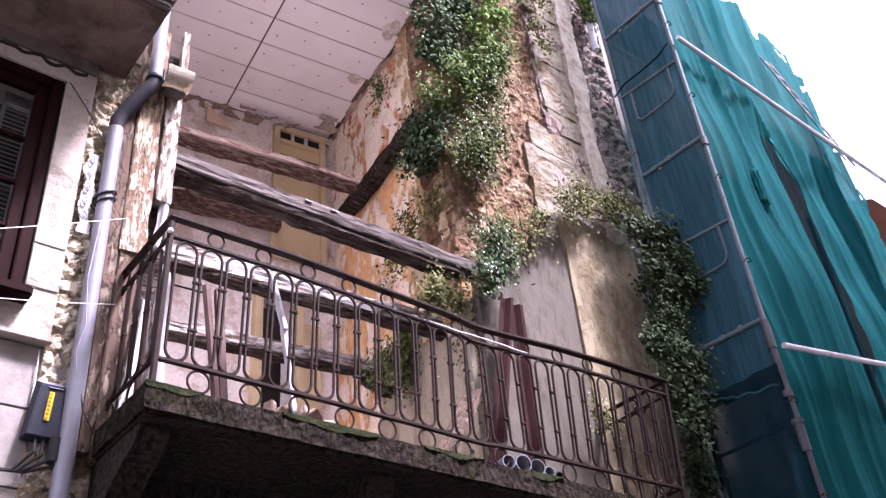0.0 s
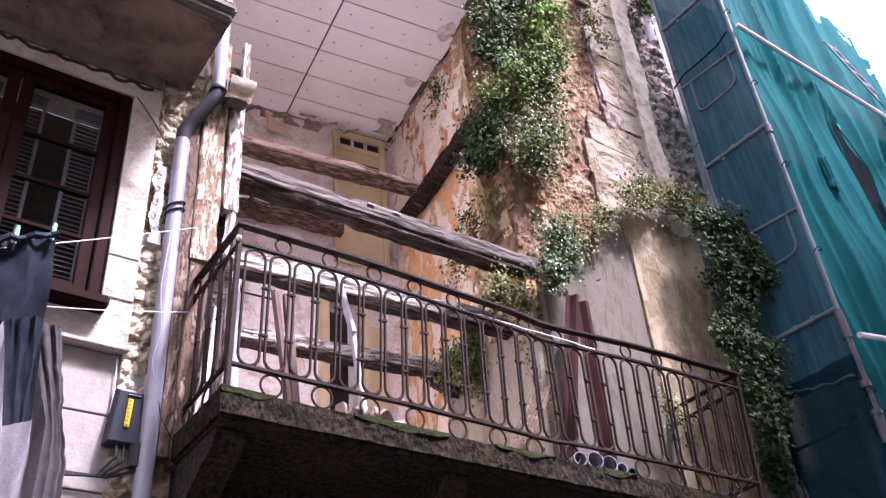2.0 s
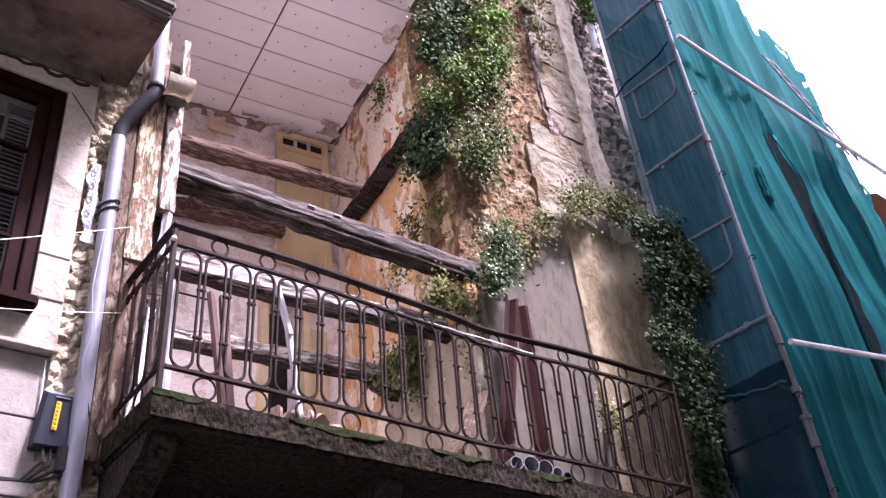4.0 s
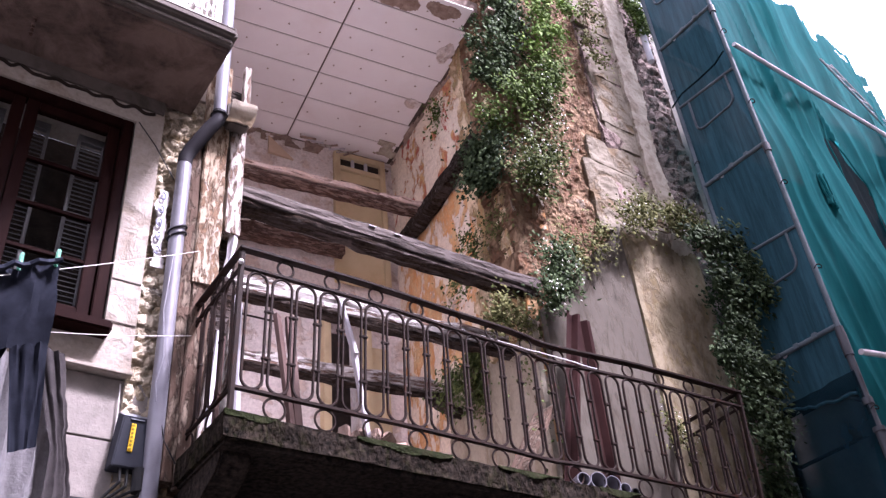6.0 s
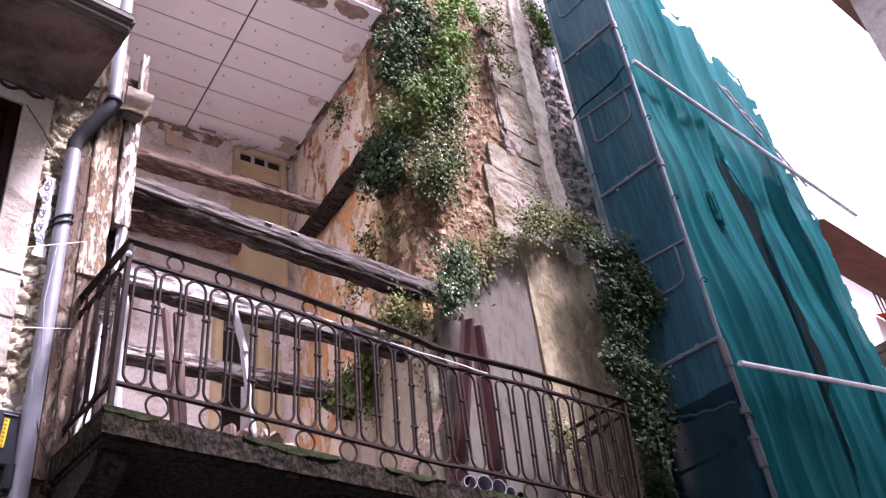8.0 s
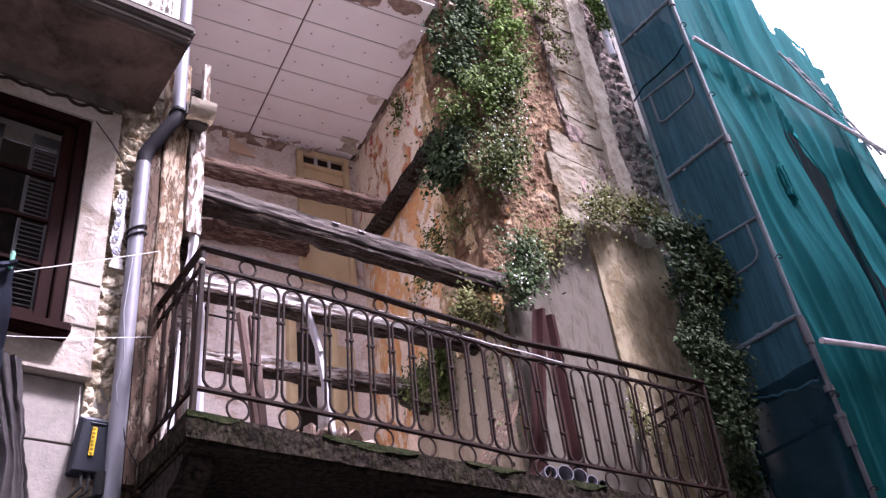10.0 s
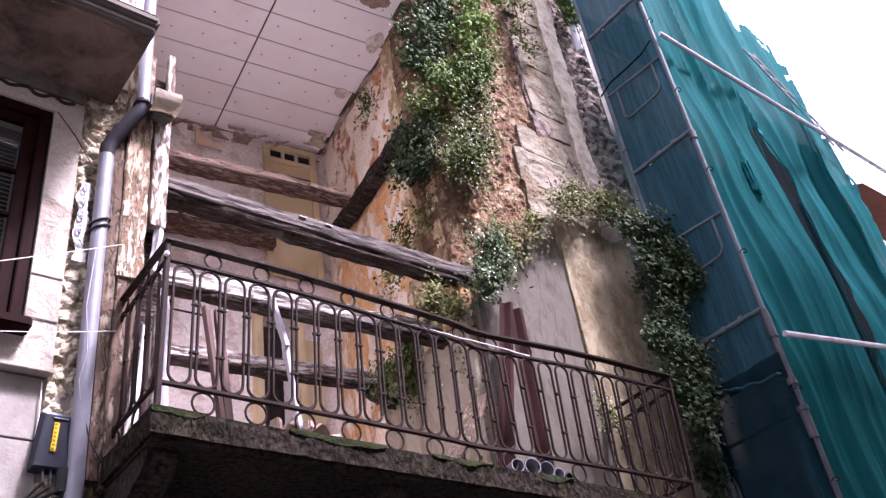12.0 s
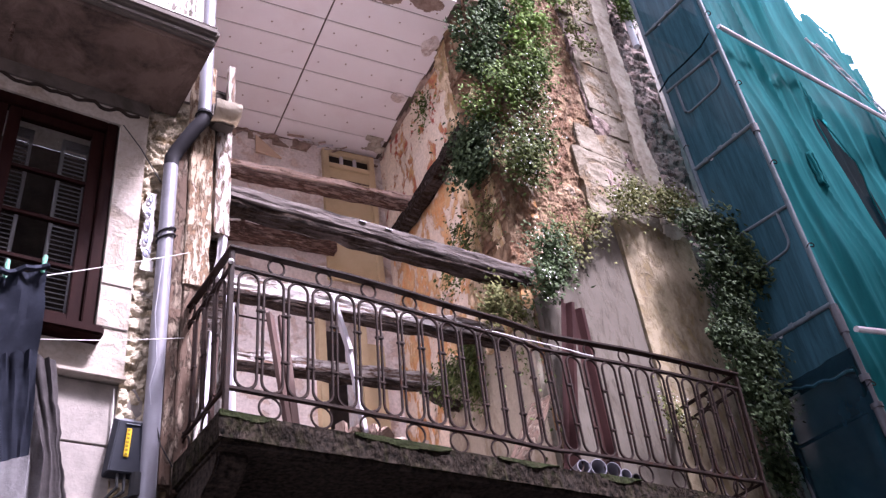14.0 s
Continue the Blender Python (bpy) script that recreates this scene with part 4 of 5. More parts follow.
beam("joist", L(1.1, 5.64, 5.62), L(3.84, 5.64, 5.52), 0.12, 0.15, TIMBER_PALE, "limewashed joist dark on its underside", 0.016, 5.0, [("underside", -0.095, 0.11, 0.05, TIMBER, "darker strip along the underside")])
beam("joist", L(1.1, 6.82, 5.72), L(3.84, 6.82, 5.72), 0.12, 0.13, TIMBER_PALE, "limewashed joist by the back wall", 0.018, 6.0, [("underside", -0.085, 0.11, 0.05, TIMBER, "darker strip along the underside")])
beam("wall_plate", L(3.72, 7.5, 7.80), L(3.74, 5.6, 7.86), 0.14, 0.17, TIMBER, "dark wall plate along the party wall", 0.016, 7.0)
beam("joist_stub", L(3.72, 6.95, 5.68), L(3.72, 6.5, 5.30), 0.10, 0.10, TIMBER, "broken dark joist end in the party wall", 0.02, 8.0)
pg = part("wood_peg", timber(L(2.05, 7.44, 7.84), L(2.02, 7.44, 7.56), 0.07, 0.05, 0.01, 9.0, 12), TIMBER_BROWN)
tagged(pg, "short wooden block hanging on a joist", "peg")
for k, (x, z) in enumerate(((2.93, 5.985), (3.16, 5.985))):
    bm = slab((x, 4.70, z - 0.02), (0.06, 0, 0), (0, 0.03, 0.02), 0.008, 8, 5, 0.008, 22, back=(0, 0, 1), seed=k)
    tagged(part("plaster_crumb", bm, PALEPLANK), "flake of white plaster lying on the black beam", "plaster flake", "plaster flakes")

# ---- doors in the back wall ----
dr = tagged(new("door_1"), "cream yellow painted door with three-light transom", "door", kind="structure")
bm = bmesh.new()
for lo, hi in (((3.04, 7.62, 7.36), (3.11, 7.70, 9.26)), ((3.62, 7.62, 7.36), (3.69, 7.70, 9.26)), ((3.11, 7.62, 9.18), (3.62, 7.70, 9.26)), ((3.11, 7.62, 8.98), (3.62, 7.70, 9.04))):
    box(bm, lo, hi, 0.006)
part("door_frame", into(bm), DOOR, dr)
bm = bmesh.new()
box(bm, (3.11, 7.655, 7.36), (3.62, 7.69, 8.98), 0.004)
part("door_leaf", into(bm), DOOR, dr)
for z in (8.80, 8.62, 7.9):
    bm = bmesh.new()
    box(bm, (3.12, 7.645, z), (3.61, 7.657, z + 0.02), 0.003)
    part("moulding", into(bm), POST_BROWN, dr)
# Near-black panel paints the transom openings as unlit holes.
bm = bmesh.new()
box(bm, (3.11, 7.672, 9.04), (3.62, 7.68, 9.18))
part("transom_dark_panel", into(bm), GAP, dr, "dark panel standing for the unlit transom openings")
for x in (3.26, 3.43):
    bm = bmesh.new()
    box(bm, (x, 7.64, 9.04), (x + 0.035, 7.675, 9.18), 0.003)
    part("transom_bar", into(bm), PALEPLANK, dr)
dr = tagged(new("door_2"), "open lower doorway with cream yellow jambs", "door", kind="structure")
for x in (2.88, 3.33):
    bm = bmesh.new()
    box(bm, (x, 7.60, 3.65), (x + 0.08, 7.74, 6.95), 0.005)
    part("door_jamb", into(bm), DOOR, dr)
bm = bmesh.new()
box(bm, (2.96, 7.61, 6.9), (3.33, 7.73, 6.96), 0.005)
part("door_head", into(bm), DOOR, dr)
bm = bmesh.new()
box(bm, (3.42, 7.66, 3.65), (3.62, 7.69, 6.6), 0.004)
part("door_leaf", into(bm), DOOR, dr)
br = thing("bracket", "thin iron bracket on the back wall", "bracket")
bm = bmesh.new()
sweep(bm, [L(1.98, 7.68, 7.05), L(2.05, 7.66, 6.72), L(2.4, 7.66, 6.70)], 0.012, 6)
part("rod", bm, IRON, br)
pt = thing("wall_patch", "triangular ochre board patch on the back wall", "patch")
bm = bmesh.new()
v = [bm.verts.new(q) for q in ((2.235, 7.69, 9.25), (2.24, 7.69, 8.99), (2.545, 7.69, 8.97))]
r = bmesh.ops.extrude_face_region(bm, geom=[bm.faces.new(v)])
bmesh.ops.translate(bm, vec=(0, -0.03, 0), verts=[g for g in r["geom"] if isinstance(g, bmesh.types.BMVert)])
part("board", into(bm), m_simple("ochre_board", (0.55, 0.40, 0.28), (0.62, 0.48, 0.36), 0.2), pt)
lt = thing("broken_lath", "splintered lath hanging under the ceiling", "lath")
for k in range(7):
    x = 2.6 + 0.09 * k
    part("stick", timber((SKEW @ Vector((x, 7.60, 9.30 - 0.02 * k))), (SKEW @ Vector((x + 0.16, 7.5, 9.22 - 0.03 * (k % 3)))), 0.025, 0.018, 0.006, k, 8), (TORN, PALEPLANK, POST_WHITE)[k % 3], lt)
bm = slab((3.50, 7.55, ZC - 0.06), (0.28, 0, 0), (0, -0.22, 0.03), 0.01, 14, 12, 0.03, 10, keep=lambda u, v: wob(u, v, 8) > -0.25, back=(0, 0, -1))
tagged(part("ceiling_scrap", into(bm), STRIP), "hanging white plaster scrap in the ceiling corner", "plaster scrap")

# ---- things on the balcony ----
def plank(name, p, q, w, t, m, lab, cat="plank", yaw=0.0):
    p, q = Vector(p), Vector(q)
    bm = timber(p, q, w, t, 0.003, p.x, 16)
    return tagged(part(name, bm, m), lab, cat)


plank("plank", (2.14, 4.32, 3.79), (2.06, 4.42, 4.72), 0.065, 0.03, BROWNPLANK, "brown plank leaning behind the railing")
plank("plank", (2.20, 4.36, 3.79), (2.15, 4.44, 4.74), 0.05, 0.03, BROWNPLANK, "narrow brown plank leaning behind the railing")
plank("pale_plank", (2.42, 4.10, 4.36), (2.335, 4.12, 4.72), 0.055, 0.025, PALEPLANK, "whitewashed plank tied to the railing")
plank("pale_plank", (2.49, 4.10, 3.79), (2.42, 4.12, 4.40), 0.06, 0.025, PALEPLANK, "grey-white plank leaning behind the railing")
plank("pale_board", (1.735, 4.2, 3.79), (1.70, 4.2, 4.62), 0.05, 0.02, PALEPLANK, "narrow white board behind the railing corner")
for k in range(5):
    plank("pale_board", (1.70, 4.18 + 0.11 * k, 3.79), (1.70 + 0.01 * k, 4.16 + 0.11 * k, 4.55 - 0.05 * (k % 3)), 0.045, 0.02, (PALEPLANK, POST_WHITE, BROWNPLANK)[k % 3], "weathered board stacked behind the side railing")
# Board added where a dark slanting shadow crosses the render.
plank("slanted_shadow_board", (3.72, 4.45, 3.80), (4.28, 4.56, 4.62), 0.20, 0.03, POST_BROWN, "slanting brown board standing in for a shadow on the render")


def sheet(x0, w, y0, y1, h, lab, shift):
    bm, n = bmesh.new(), 6
    rows = []
    for j in range(7):
        f = j / 6
        rows.append([bm.verts.new((x0 + w * i / n + shift * f, y0 + (y1 - y0) * f + 0.020 * (1 if (i // 2) % 2 else -1), 3.785 + h * f)) for i in range(n + 1)])
    for A, B in zip(rows, rows[1:]):
        for k in range(n):
            bm.faces.new((A[k], A[k + 1], B[k + 1], B[k]))
    bmesh.ops.solidify(bm, geom=bm.faces[:], thickness=0.003)
    return tagged(part("metal_sheet", bm, SHEET), lab, "metal sheet", "leaning sheets")


sheet(3.99, 0.17, 4.22, 4.42, 1.70, "tall red-brown ribbed sheet leaning on the wall", 0.55)
sheet(4.41, 0.20, 4.26, 4.46, 1.70, "red-brown ribbed sheet behind the first one", 0.24)
for k, (x, r, m) in enumerate(((4.06, 0.046, PIPE), (4.19, 0.058, PIPE), (4.315, 0.056, PIPE), (4.42, 0.040, PIPE), (4.51, 0.030, BLACK))):
    bm = bmesh.new()
    bmesh.ops.create_cone(bm, cap_ends=False, segments=24, radius1=r, radius2=r, depth=0.34)
    bmesh.ops.solidify(bm, geom=bm.faces[:], thickness=0.005)
    ob = part("pipe_offcut", bm, m)
    ob.matrix_world = pose(x, 4.19, 3.784 + r, 90, 0, -14)
    tagged(ob, "short grey plastic pipe lying on the balcony" if m is PIPE else "short black hose lying on the balcony", "pipe", "pipe offcuts")
bm = bmesh.new()
sweep(bm, [(3.15 + 0.04 * k, 4.0 + 0.006 * wob(k, 1, 0.5), 4.684 + 0.006 * wob(k, 4, 0.4)) for k in range(30)], 0.0042, 6)
tagged(part("white_rail_line", bm, PALEIRON), "thin white line along the middle rail", "cord")
rb = thing("rubble_heap", "small heap of broken plaster and rags on the balcony", "rubble", kind="stuff")
rnd = random.Random(2)
bm = bmesh.new()
for k in range(40):
    s = rnd.uniform(0.02, 0.06)
    box(bm, (-s, -s * 0.7, -s * 0.5), (s, s * 0.7, s * 0.5), s * 0.15, Matrix.Translation((rnd.gauss(2.50, 0.16), rnd.uniform(4.08, 4.4), 3.79 + rnd.uniform(0, 0.07))) @ Euler([rnd.uniform(0, 3) for _ in "xyz"]).to_matrix().to_4x4())
part("debris", bm, TORN, rb)


# ---- ivy and other climbers ----
def leaf_at(verts, faces, c, n, size, rnd):
    """One folded leaf of two halves at c, facing n."""
    n = (n + Vector((rnd.gauss(0, 0.45), rnd.gauss(0, 0.45), rnd.gauss(0, 0.45)))).normalized()
    d = Vector((rnd.gauss(0, 0.6), rnd.gauss(0, 0.6), -1)).cross(n)
    d = n.cross(d).normalized() if d.length > 0.01 else Vector((1, 0, 0))
    s = n.cross(d).normalized()
    k = len(verts)
    w = size * rnd.uniform(0.55, 0.8)
    verts += [c - d * size * 0.5, c - d * size * 0.1 + s * w * 0.5 - n * size * 0.12, c + d * size * 0.55, c - d * size * 0.1 - s * w * 0.5 - n * size * 0.12, c + d * size * 0.05 + n * size * 0.05]
    faces += [(k, k + 1, k + 4), (k + 1, k + 2, k + 4), (k + 2, k + 3, k + 4), (k + 3, k, k + 4)]


def ivy(label, clumps, material, density, size, face=(0, -1, 0), depth=0.16, seed=1, blossom=0.0):
    """A climber: woody stems and a crown of single leaves round clumps of x, y, z, half width and half height."""
    rnd = random.Random(seed)
    top = thing("ivy", label, "climbing plant", "climbers")
    face = Vector(face)
    across = Vector((0, 0, 1)).cross(face).normalized()
    verts, faces, fv, ff = [], [], [], []
    for x, y, z, rx, rz in clumps:
        # a clump breaks into tufts, so that its outline stays uneven
        for _ in range(int(6 + 70 * rx * rz)):
            a, q = rnd.uniform(0, 2 * math.pi), math.sqrt(rnd.random())
            t = Vector((x, y, z)) + across * (rx * q * math.cos(a)) + Vector((0, 0, rz * q * math.sin(a))) + face * rnd.uniform(0, depth)
            tr = rnd.uniform(0.04, 0.11)
            for _ in range(int(density * rnd.uniform(0.5, 1.4))):
                off = Vector((rnd.gauss(0, tr), rnd.gauss(0, tr), rnd.gauss(0, tr * 1.1)))
                p = t + across * off.x + Vector((0, 0, off.z)) + face * abs(off.y) * 0.7
                leaf_at(verts, faces, p, (face + Vector((0, 0, 0.5))).normalized(), size * rnd.uniform(0.6, 1.25), rnd)
                if rnd.random() < blossom * 0.6:
                    leaf_at(fv, ff, p + face * 0.03, face, size * 0.55, rnd)
    me = bpy.data.meshes.new("leaves")
    me.from_pydata([tuple(v) for v in verts], [], faces)
    me.materials.append(material)
    leaves = new("leaves", me)
    leaves.parent = top
    leaves["kind"] = "stuff"
    if fv:
        me = bpy.data.meshes.new("blossoms")
        me.from_pydata([tuple(v) for v in fv], [], ff)
        me.materials.append(BLOSSOM)
        fl = new("blossoms", me)
        fl.parent = top
        fl["kind"], fl["label"] = "stuff", "pale small blossoms and seed heads"
    for (x, y, z, rx, rz), (x2, y2, z2, _, _) in zip(clumps, clumps[1:] + clumps[:1]):
        bm, pts = bmesh.new(), []
        for k in range(9):
            f = k / 8
            p = Vector((x, y, z)).lerp(Vector((x2, y2, z2)), f)
            pts.append(p + Vector((0.08 * wob(f, x, 4), 0, 0.08 * wob(f, z, 5))) + face * 0.03)
        if (pts[0] - pts[-1]).length > 0.05:
            sweep(bm, pts, 0.008, 5)
            part("stem", bm, STEM, top)
        else:
            bm.free()
    return top


LEFT = SKEW.to_3x3() @ Vector((-1, -0.3, 0))
ivy("dark green ivy hanging over the wall corner", [(4.70, 4.85, 9.75, 0.28, 0.3), (4.62, 4.8, 9.44, 0.26, 0.24), (4.5, 4.8, 8.87, 0.23, 0.27), (4.47, 4.8, 8.45, 0.16, 0.16), (4.81, 4.8, 9.23, 0.15, 0.42)], LEAF_DARK, 105, 0.060, seed=1, depth=0.2, blossom=0.02)
ivy("bright green creeper on top of the broken front", [(5.19, 4.6, 9.62, 0.26, 0.25), (5.23, 4.6, 9.18, 0.18, 0.2), (4.95, 4.6, 8.9, 0.13, 0.17), (5.4, 4.62, 10.0, 0.34, 0.25)], LEAF_BRIGHT, 62, 0.052, seed=2, depth=0.2)
ivy("grey-green creeper on the crest of the wall", [(5.95, 4.6, 10.2, 0.26, 0.2), (5.87, 4.6, 9.64, 0.09, 0.15), (5.95, 4.6, 9.38, 0.08, 0.13)], LEAF_DRY, 34, 0.048, seed=3, depth=0.08)
ivy("green creeper trailing down the ochre masonry", [(5.15, 4.62, 8.75, 0.2, 0.15), (4.98, 4.62, 8.5, 0.18, 0.14), (4.80, 4.62, 8.33, 0.18, 0.14), (4.56, 4.66, 8.02, 0.17, 0.13), (4.36, 4.8, 7.78, 0.14, 0.1)], LEAF_GREEN, 96, 0.048, seed=5, blossom=0.02)
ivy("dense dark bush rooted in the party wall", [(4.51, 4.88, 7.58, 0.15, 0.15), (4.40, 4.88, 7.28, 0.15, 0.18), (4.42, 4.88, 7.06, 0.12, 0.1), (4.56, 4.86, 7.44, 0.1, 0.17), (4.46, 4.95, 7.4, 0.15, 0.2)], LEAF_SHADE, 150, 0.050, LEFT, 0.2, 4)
ivy("pale flowering creeper on the ochre masonry", [(4.89, 4.6, 7.98, 0.13, 0.2), (4.82, 4.6, 7.45, 0.13, 0.23), (4.68, 4.6, 6.98, 0.13, 0.17), (4.50, 4.66, 7.05, 0.08, 0.16), (4.62, 4.62, 7.3, 0.08, 0.2)], LEAF_MIX, 92, 0.044, seed=6, blossom=0.16)
ivy("small green tuft on the party wall", [(4.72, 5.85, 9.02, 0.09, 0.15), (4.75, 5.85, 8.85, 0.06, 0.09)], LEAF_GREEN, 60, 0.044, LEFT, 0.08, 7)
ivy("dusty tuft below the wall plate", [(4.43, 5.25, 6.73, 0.09, 0.1), (4.27, 5.25, 6.16, 0.07, 0.1), (4.4, 5.25, 6.45, 0.04, 0.08)], LEAF_MIX, 44, 0.040, LEFT, 0.08, 8)
ivy("moss-coloured tuft on the bare masonry", [(4.52, 4.90, 6.6, 0.07, 0.14), (4.44, 4.95, 6.66, 0.05, 0.05)], LEAF_DRY, 34, 0.038, LEFT, 0.06, 18)
ivy("flowering bush round the beam's end", [(4.53, 4.58, 6.04, 0.13, 0.06), (4.62, 4.58, 5.86, 0.11, 0.10), (4.50, 4.58, 5.66, 0.10, 0.08)], LEAF_DARK, 125, 0.044, seed=9, blossom=0.10)
ivy("yellow-green weeds under the beam", [(4.25, 4.85, 5.62, 0.16, 0.1), (4.38, 4.85, 5.54, 0.09, 0.07), (4.14, 4.85, 5.51, 0.1, 0.06)], LEAF_DRY, 58, 0.042, seed=19, depth=0.1)
ivy("yellowing creeper on the slanting edge", [(5.2, 4.6, 6.46, 0.08, 0.11), (4.97, 4.6, 6.21, 0.07, 0.08), (5.35, 4.6, 6.65, 0.08, 0.07), (4.88, 4.6, 6.39, 0.08, 0.07)], LEAF_DRY, 34, 0.042, seed=10, depth=0.06)
ivy("yellow-green creeper arching over the render", [(5.66, 4.55, 6.87, 0.1, 0.11), (6.0, 4.55, 7.19, 0.16, 0.09), (6.34, 4.55, 7.24, 0.17, 0.12), (6.62, 4.55, 7.17, 0.17, 0.15), (5.84, 4.55, 6.98, 0.07, 0.06), (6.35, 4.55, 7.03, 0.11, 0.1)], LEAF_DRY, 62, 0.044, seed=11, depth=0.10, blossom=0.04)
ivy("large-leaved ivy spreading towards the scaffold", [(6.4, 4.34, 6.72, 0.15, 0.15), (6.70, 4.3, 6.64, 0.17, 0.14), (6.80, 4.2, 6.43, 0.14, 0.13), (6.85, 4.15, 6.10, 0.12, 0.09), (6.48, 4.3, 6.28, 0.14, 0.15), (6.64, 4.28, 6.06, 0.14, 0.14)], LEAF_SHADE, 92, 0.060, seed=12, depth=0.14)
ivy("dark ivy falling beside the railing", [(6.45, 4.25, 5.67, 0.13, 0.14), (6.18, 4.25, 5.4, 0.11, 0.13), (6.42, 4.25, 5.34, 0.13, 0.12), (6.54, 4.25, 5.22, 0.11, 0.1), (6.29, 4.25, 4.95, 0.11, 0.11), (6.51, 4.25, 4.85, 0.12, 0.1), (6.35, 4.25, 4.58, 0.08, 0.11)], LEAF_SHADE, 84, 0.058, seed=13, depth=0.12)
# Added leaves that supply the dark behind the falling ivy.
ivy("added dark leaves standing for shade behind the ivy", [(6.72, 4.5, 6.21, 0.15, 0.32), (6.6, 4.5, 5.61, 0.15, 0.36), (6.6, 4.5, 4.96, 0.14, 0.35), (6.6, 4.5, 4.3, 0.14, 0.3)], LEAF_SHADE, 70, 0.060, seed=14, depth=0.08)
ivy("green tuft low on the party wall", [(4.62, 5.62, 5.7, 0.13, 0.12), (4.65, 5.62, 5.47, 0.12, 0.14), (4.75, 5.65, 5.65, 0.08, 0.18), (4.36, 5.65, 5.40, 0.08, 0.13), (4.66, 5.65, 5.34, 0.07, 0.13)], LEAF_MIX, 84, 0.044, LEFT, 0.08, 15)
ivy("thin weeds behind the railing", [(4.5, 4.9, 5.0, 0.2, 0.3), (4.3, 4.62, 4.6, 0.2, 0.3)], LEAF_MIX, 9, 0.036, seed=16, depth=0.06)
ivy("small-leaved weed at the railing's end", [(5.45, 4.5, 4.72, 0.10, 0.05), (5.62, 4.5, 4.62, 0.08, 0.05)], LEAF_DRY, 22, 0.034, seed=20, depth=0.06, blossom=0.2)
ivy("tuft of leaves on the rubble top", [(6.97, 4.62, 10.74, 0.16, 0.18), (7.01, 4.62, 10.5, 0.1, 0.12), (6.84, 4.62, 10.9, 0.14, 0.14)], LEAF_GREEN, 90, 0.052, seed=17, depth=0.1)

# ---- scaffold ----
SX, SY0, SY1 = 6.85, 3.53, 4.34
sf = thing("scaffold", "galvanised tube scaffold with guard frames beside the ruin", "scaffold")
for x in (SX, 9.0, 10.45):
    for y in (SY0 if x < 7 else 4.08, SY1):
        top = 12.2 if x < 7 else (9.9 if x < 10 else 8.6)
        part("standard", bar((x, y, 5.36), (x, y, top), 0.024, 12), STEELBLUE, sf, smooth=True)
        part("standard", bar((x, y, 0), (x, y, 5.36), 0.031, 12), STEELDARK, sf, smooth=True)
for z0, z1, r in ((5.20, 5.42, 0.040), (4.74, 4.80, 0.045), (4.26, 4.50, 0.042), (4.50, 4.54, 0.050)):
    part("coupler", bar((SX, SY0, z0), (SX, SY0, z1), r, 14), STEELDARK, sf, smooth=True)
for z in (3.4, 5.5, 7.65, 9.78, 11.9):
    for x in (SX, 9.0, 10.45) if z < 8 else (SX, 9.0)[:1 if z > 9 else 2]:
        part("transom", bar((x, SY0 if x < 7 else 4.08, z), (x, SY1, z + 0.03), 0.024, 10), STEELBLUE, sf, smooth=True)
    for y in (4.10, SY1):
        part("ledger", bar((SX, y, z), (10.4 if z < 8 else (8.9 if z < 10 else 7.4), y, z), 0.022, 10), STEEL, sf, smooth=True)
for z in (5.5, 7.65, 9.78):
    for k in range(3):
        bm = bmesh.new()
        box(bm, (SX - 0.03, SY0 + 0.20 + 0.2 * k, z - 0.01), (SX + 0.03, SY0 + 0.25 + 0.2 * k, z + 0.045), 0.006)
        part("clamp", bm, STEELBLUE, sf)
    bm = bmesh.new()
    box(bm, (SX + 0.12, SY0 + 0.3, z + 0.03), (8.8, SY1 - 0.05, z + 0.075))
    part("deck_board", bm, TIMBER, sf)
    part("collar", bar((SX, SY0, z - 0.12), (SX, SY0, z - 0.02), 0.036, 12), STEELDARK, sf)
for z in (6.62, 8.78, 10.9):
    part("guard_rail", bar((SX, SY0, z - 0.02), (SX, SY1, z + 0.06), 0.018, 8), STEELBLUE, sf)
    bm = bmesh.new()
    y0, y1, h, r = SY0 + 0.14, SY1 - 0.15, 0.42, 0.09
    arc = [(SX, y0, z)] + [(SX, y0 + r - r * math.cos(a), z - h + r - r * math.sin(a)) for a in np.linspace(0, math.pi / 2, 6)] + [(SX, y1 - r + r * math.sin(a), z - h + r - r * math.cos(a)) for a in np.linspace(0, math.pi / 2, 6)] + [(SX, y1, z + 0.03)]
    sweep(bm, arc, 0.014, 8)
    part("guard_frame", bm, STEELBLUE, sf)
part("low_rail", bar((SX, SY0, 4.52), (SX, SY1, 4.52), 0.018, 8), STEELBLUE, sf)
for p, q, lab in (((6.86, 3.45, 9.045), (11.6, 3.45, 8.87), "long bright scaffold tube running along the netting"), ((6.80, 3.40, 5.155), (9.4, 3.28, 5.50), "bright scaffold tube sticking out of the netting"), ((8.6, 3.62, 4.2), (10.4, 3.0, 4.2), "short scaffold tube end below the netting")):
    tagged(part("scaffold_tube", bar(p, q, 0.026, 14), STEEL, smooth=True), lab, "tube", "loose tubes")


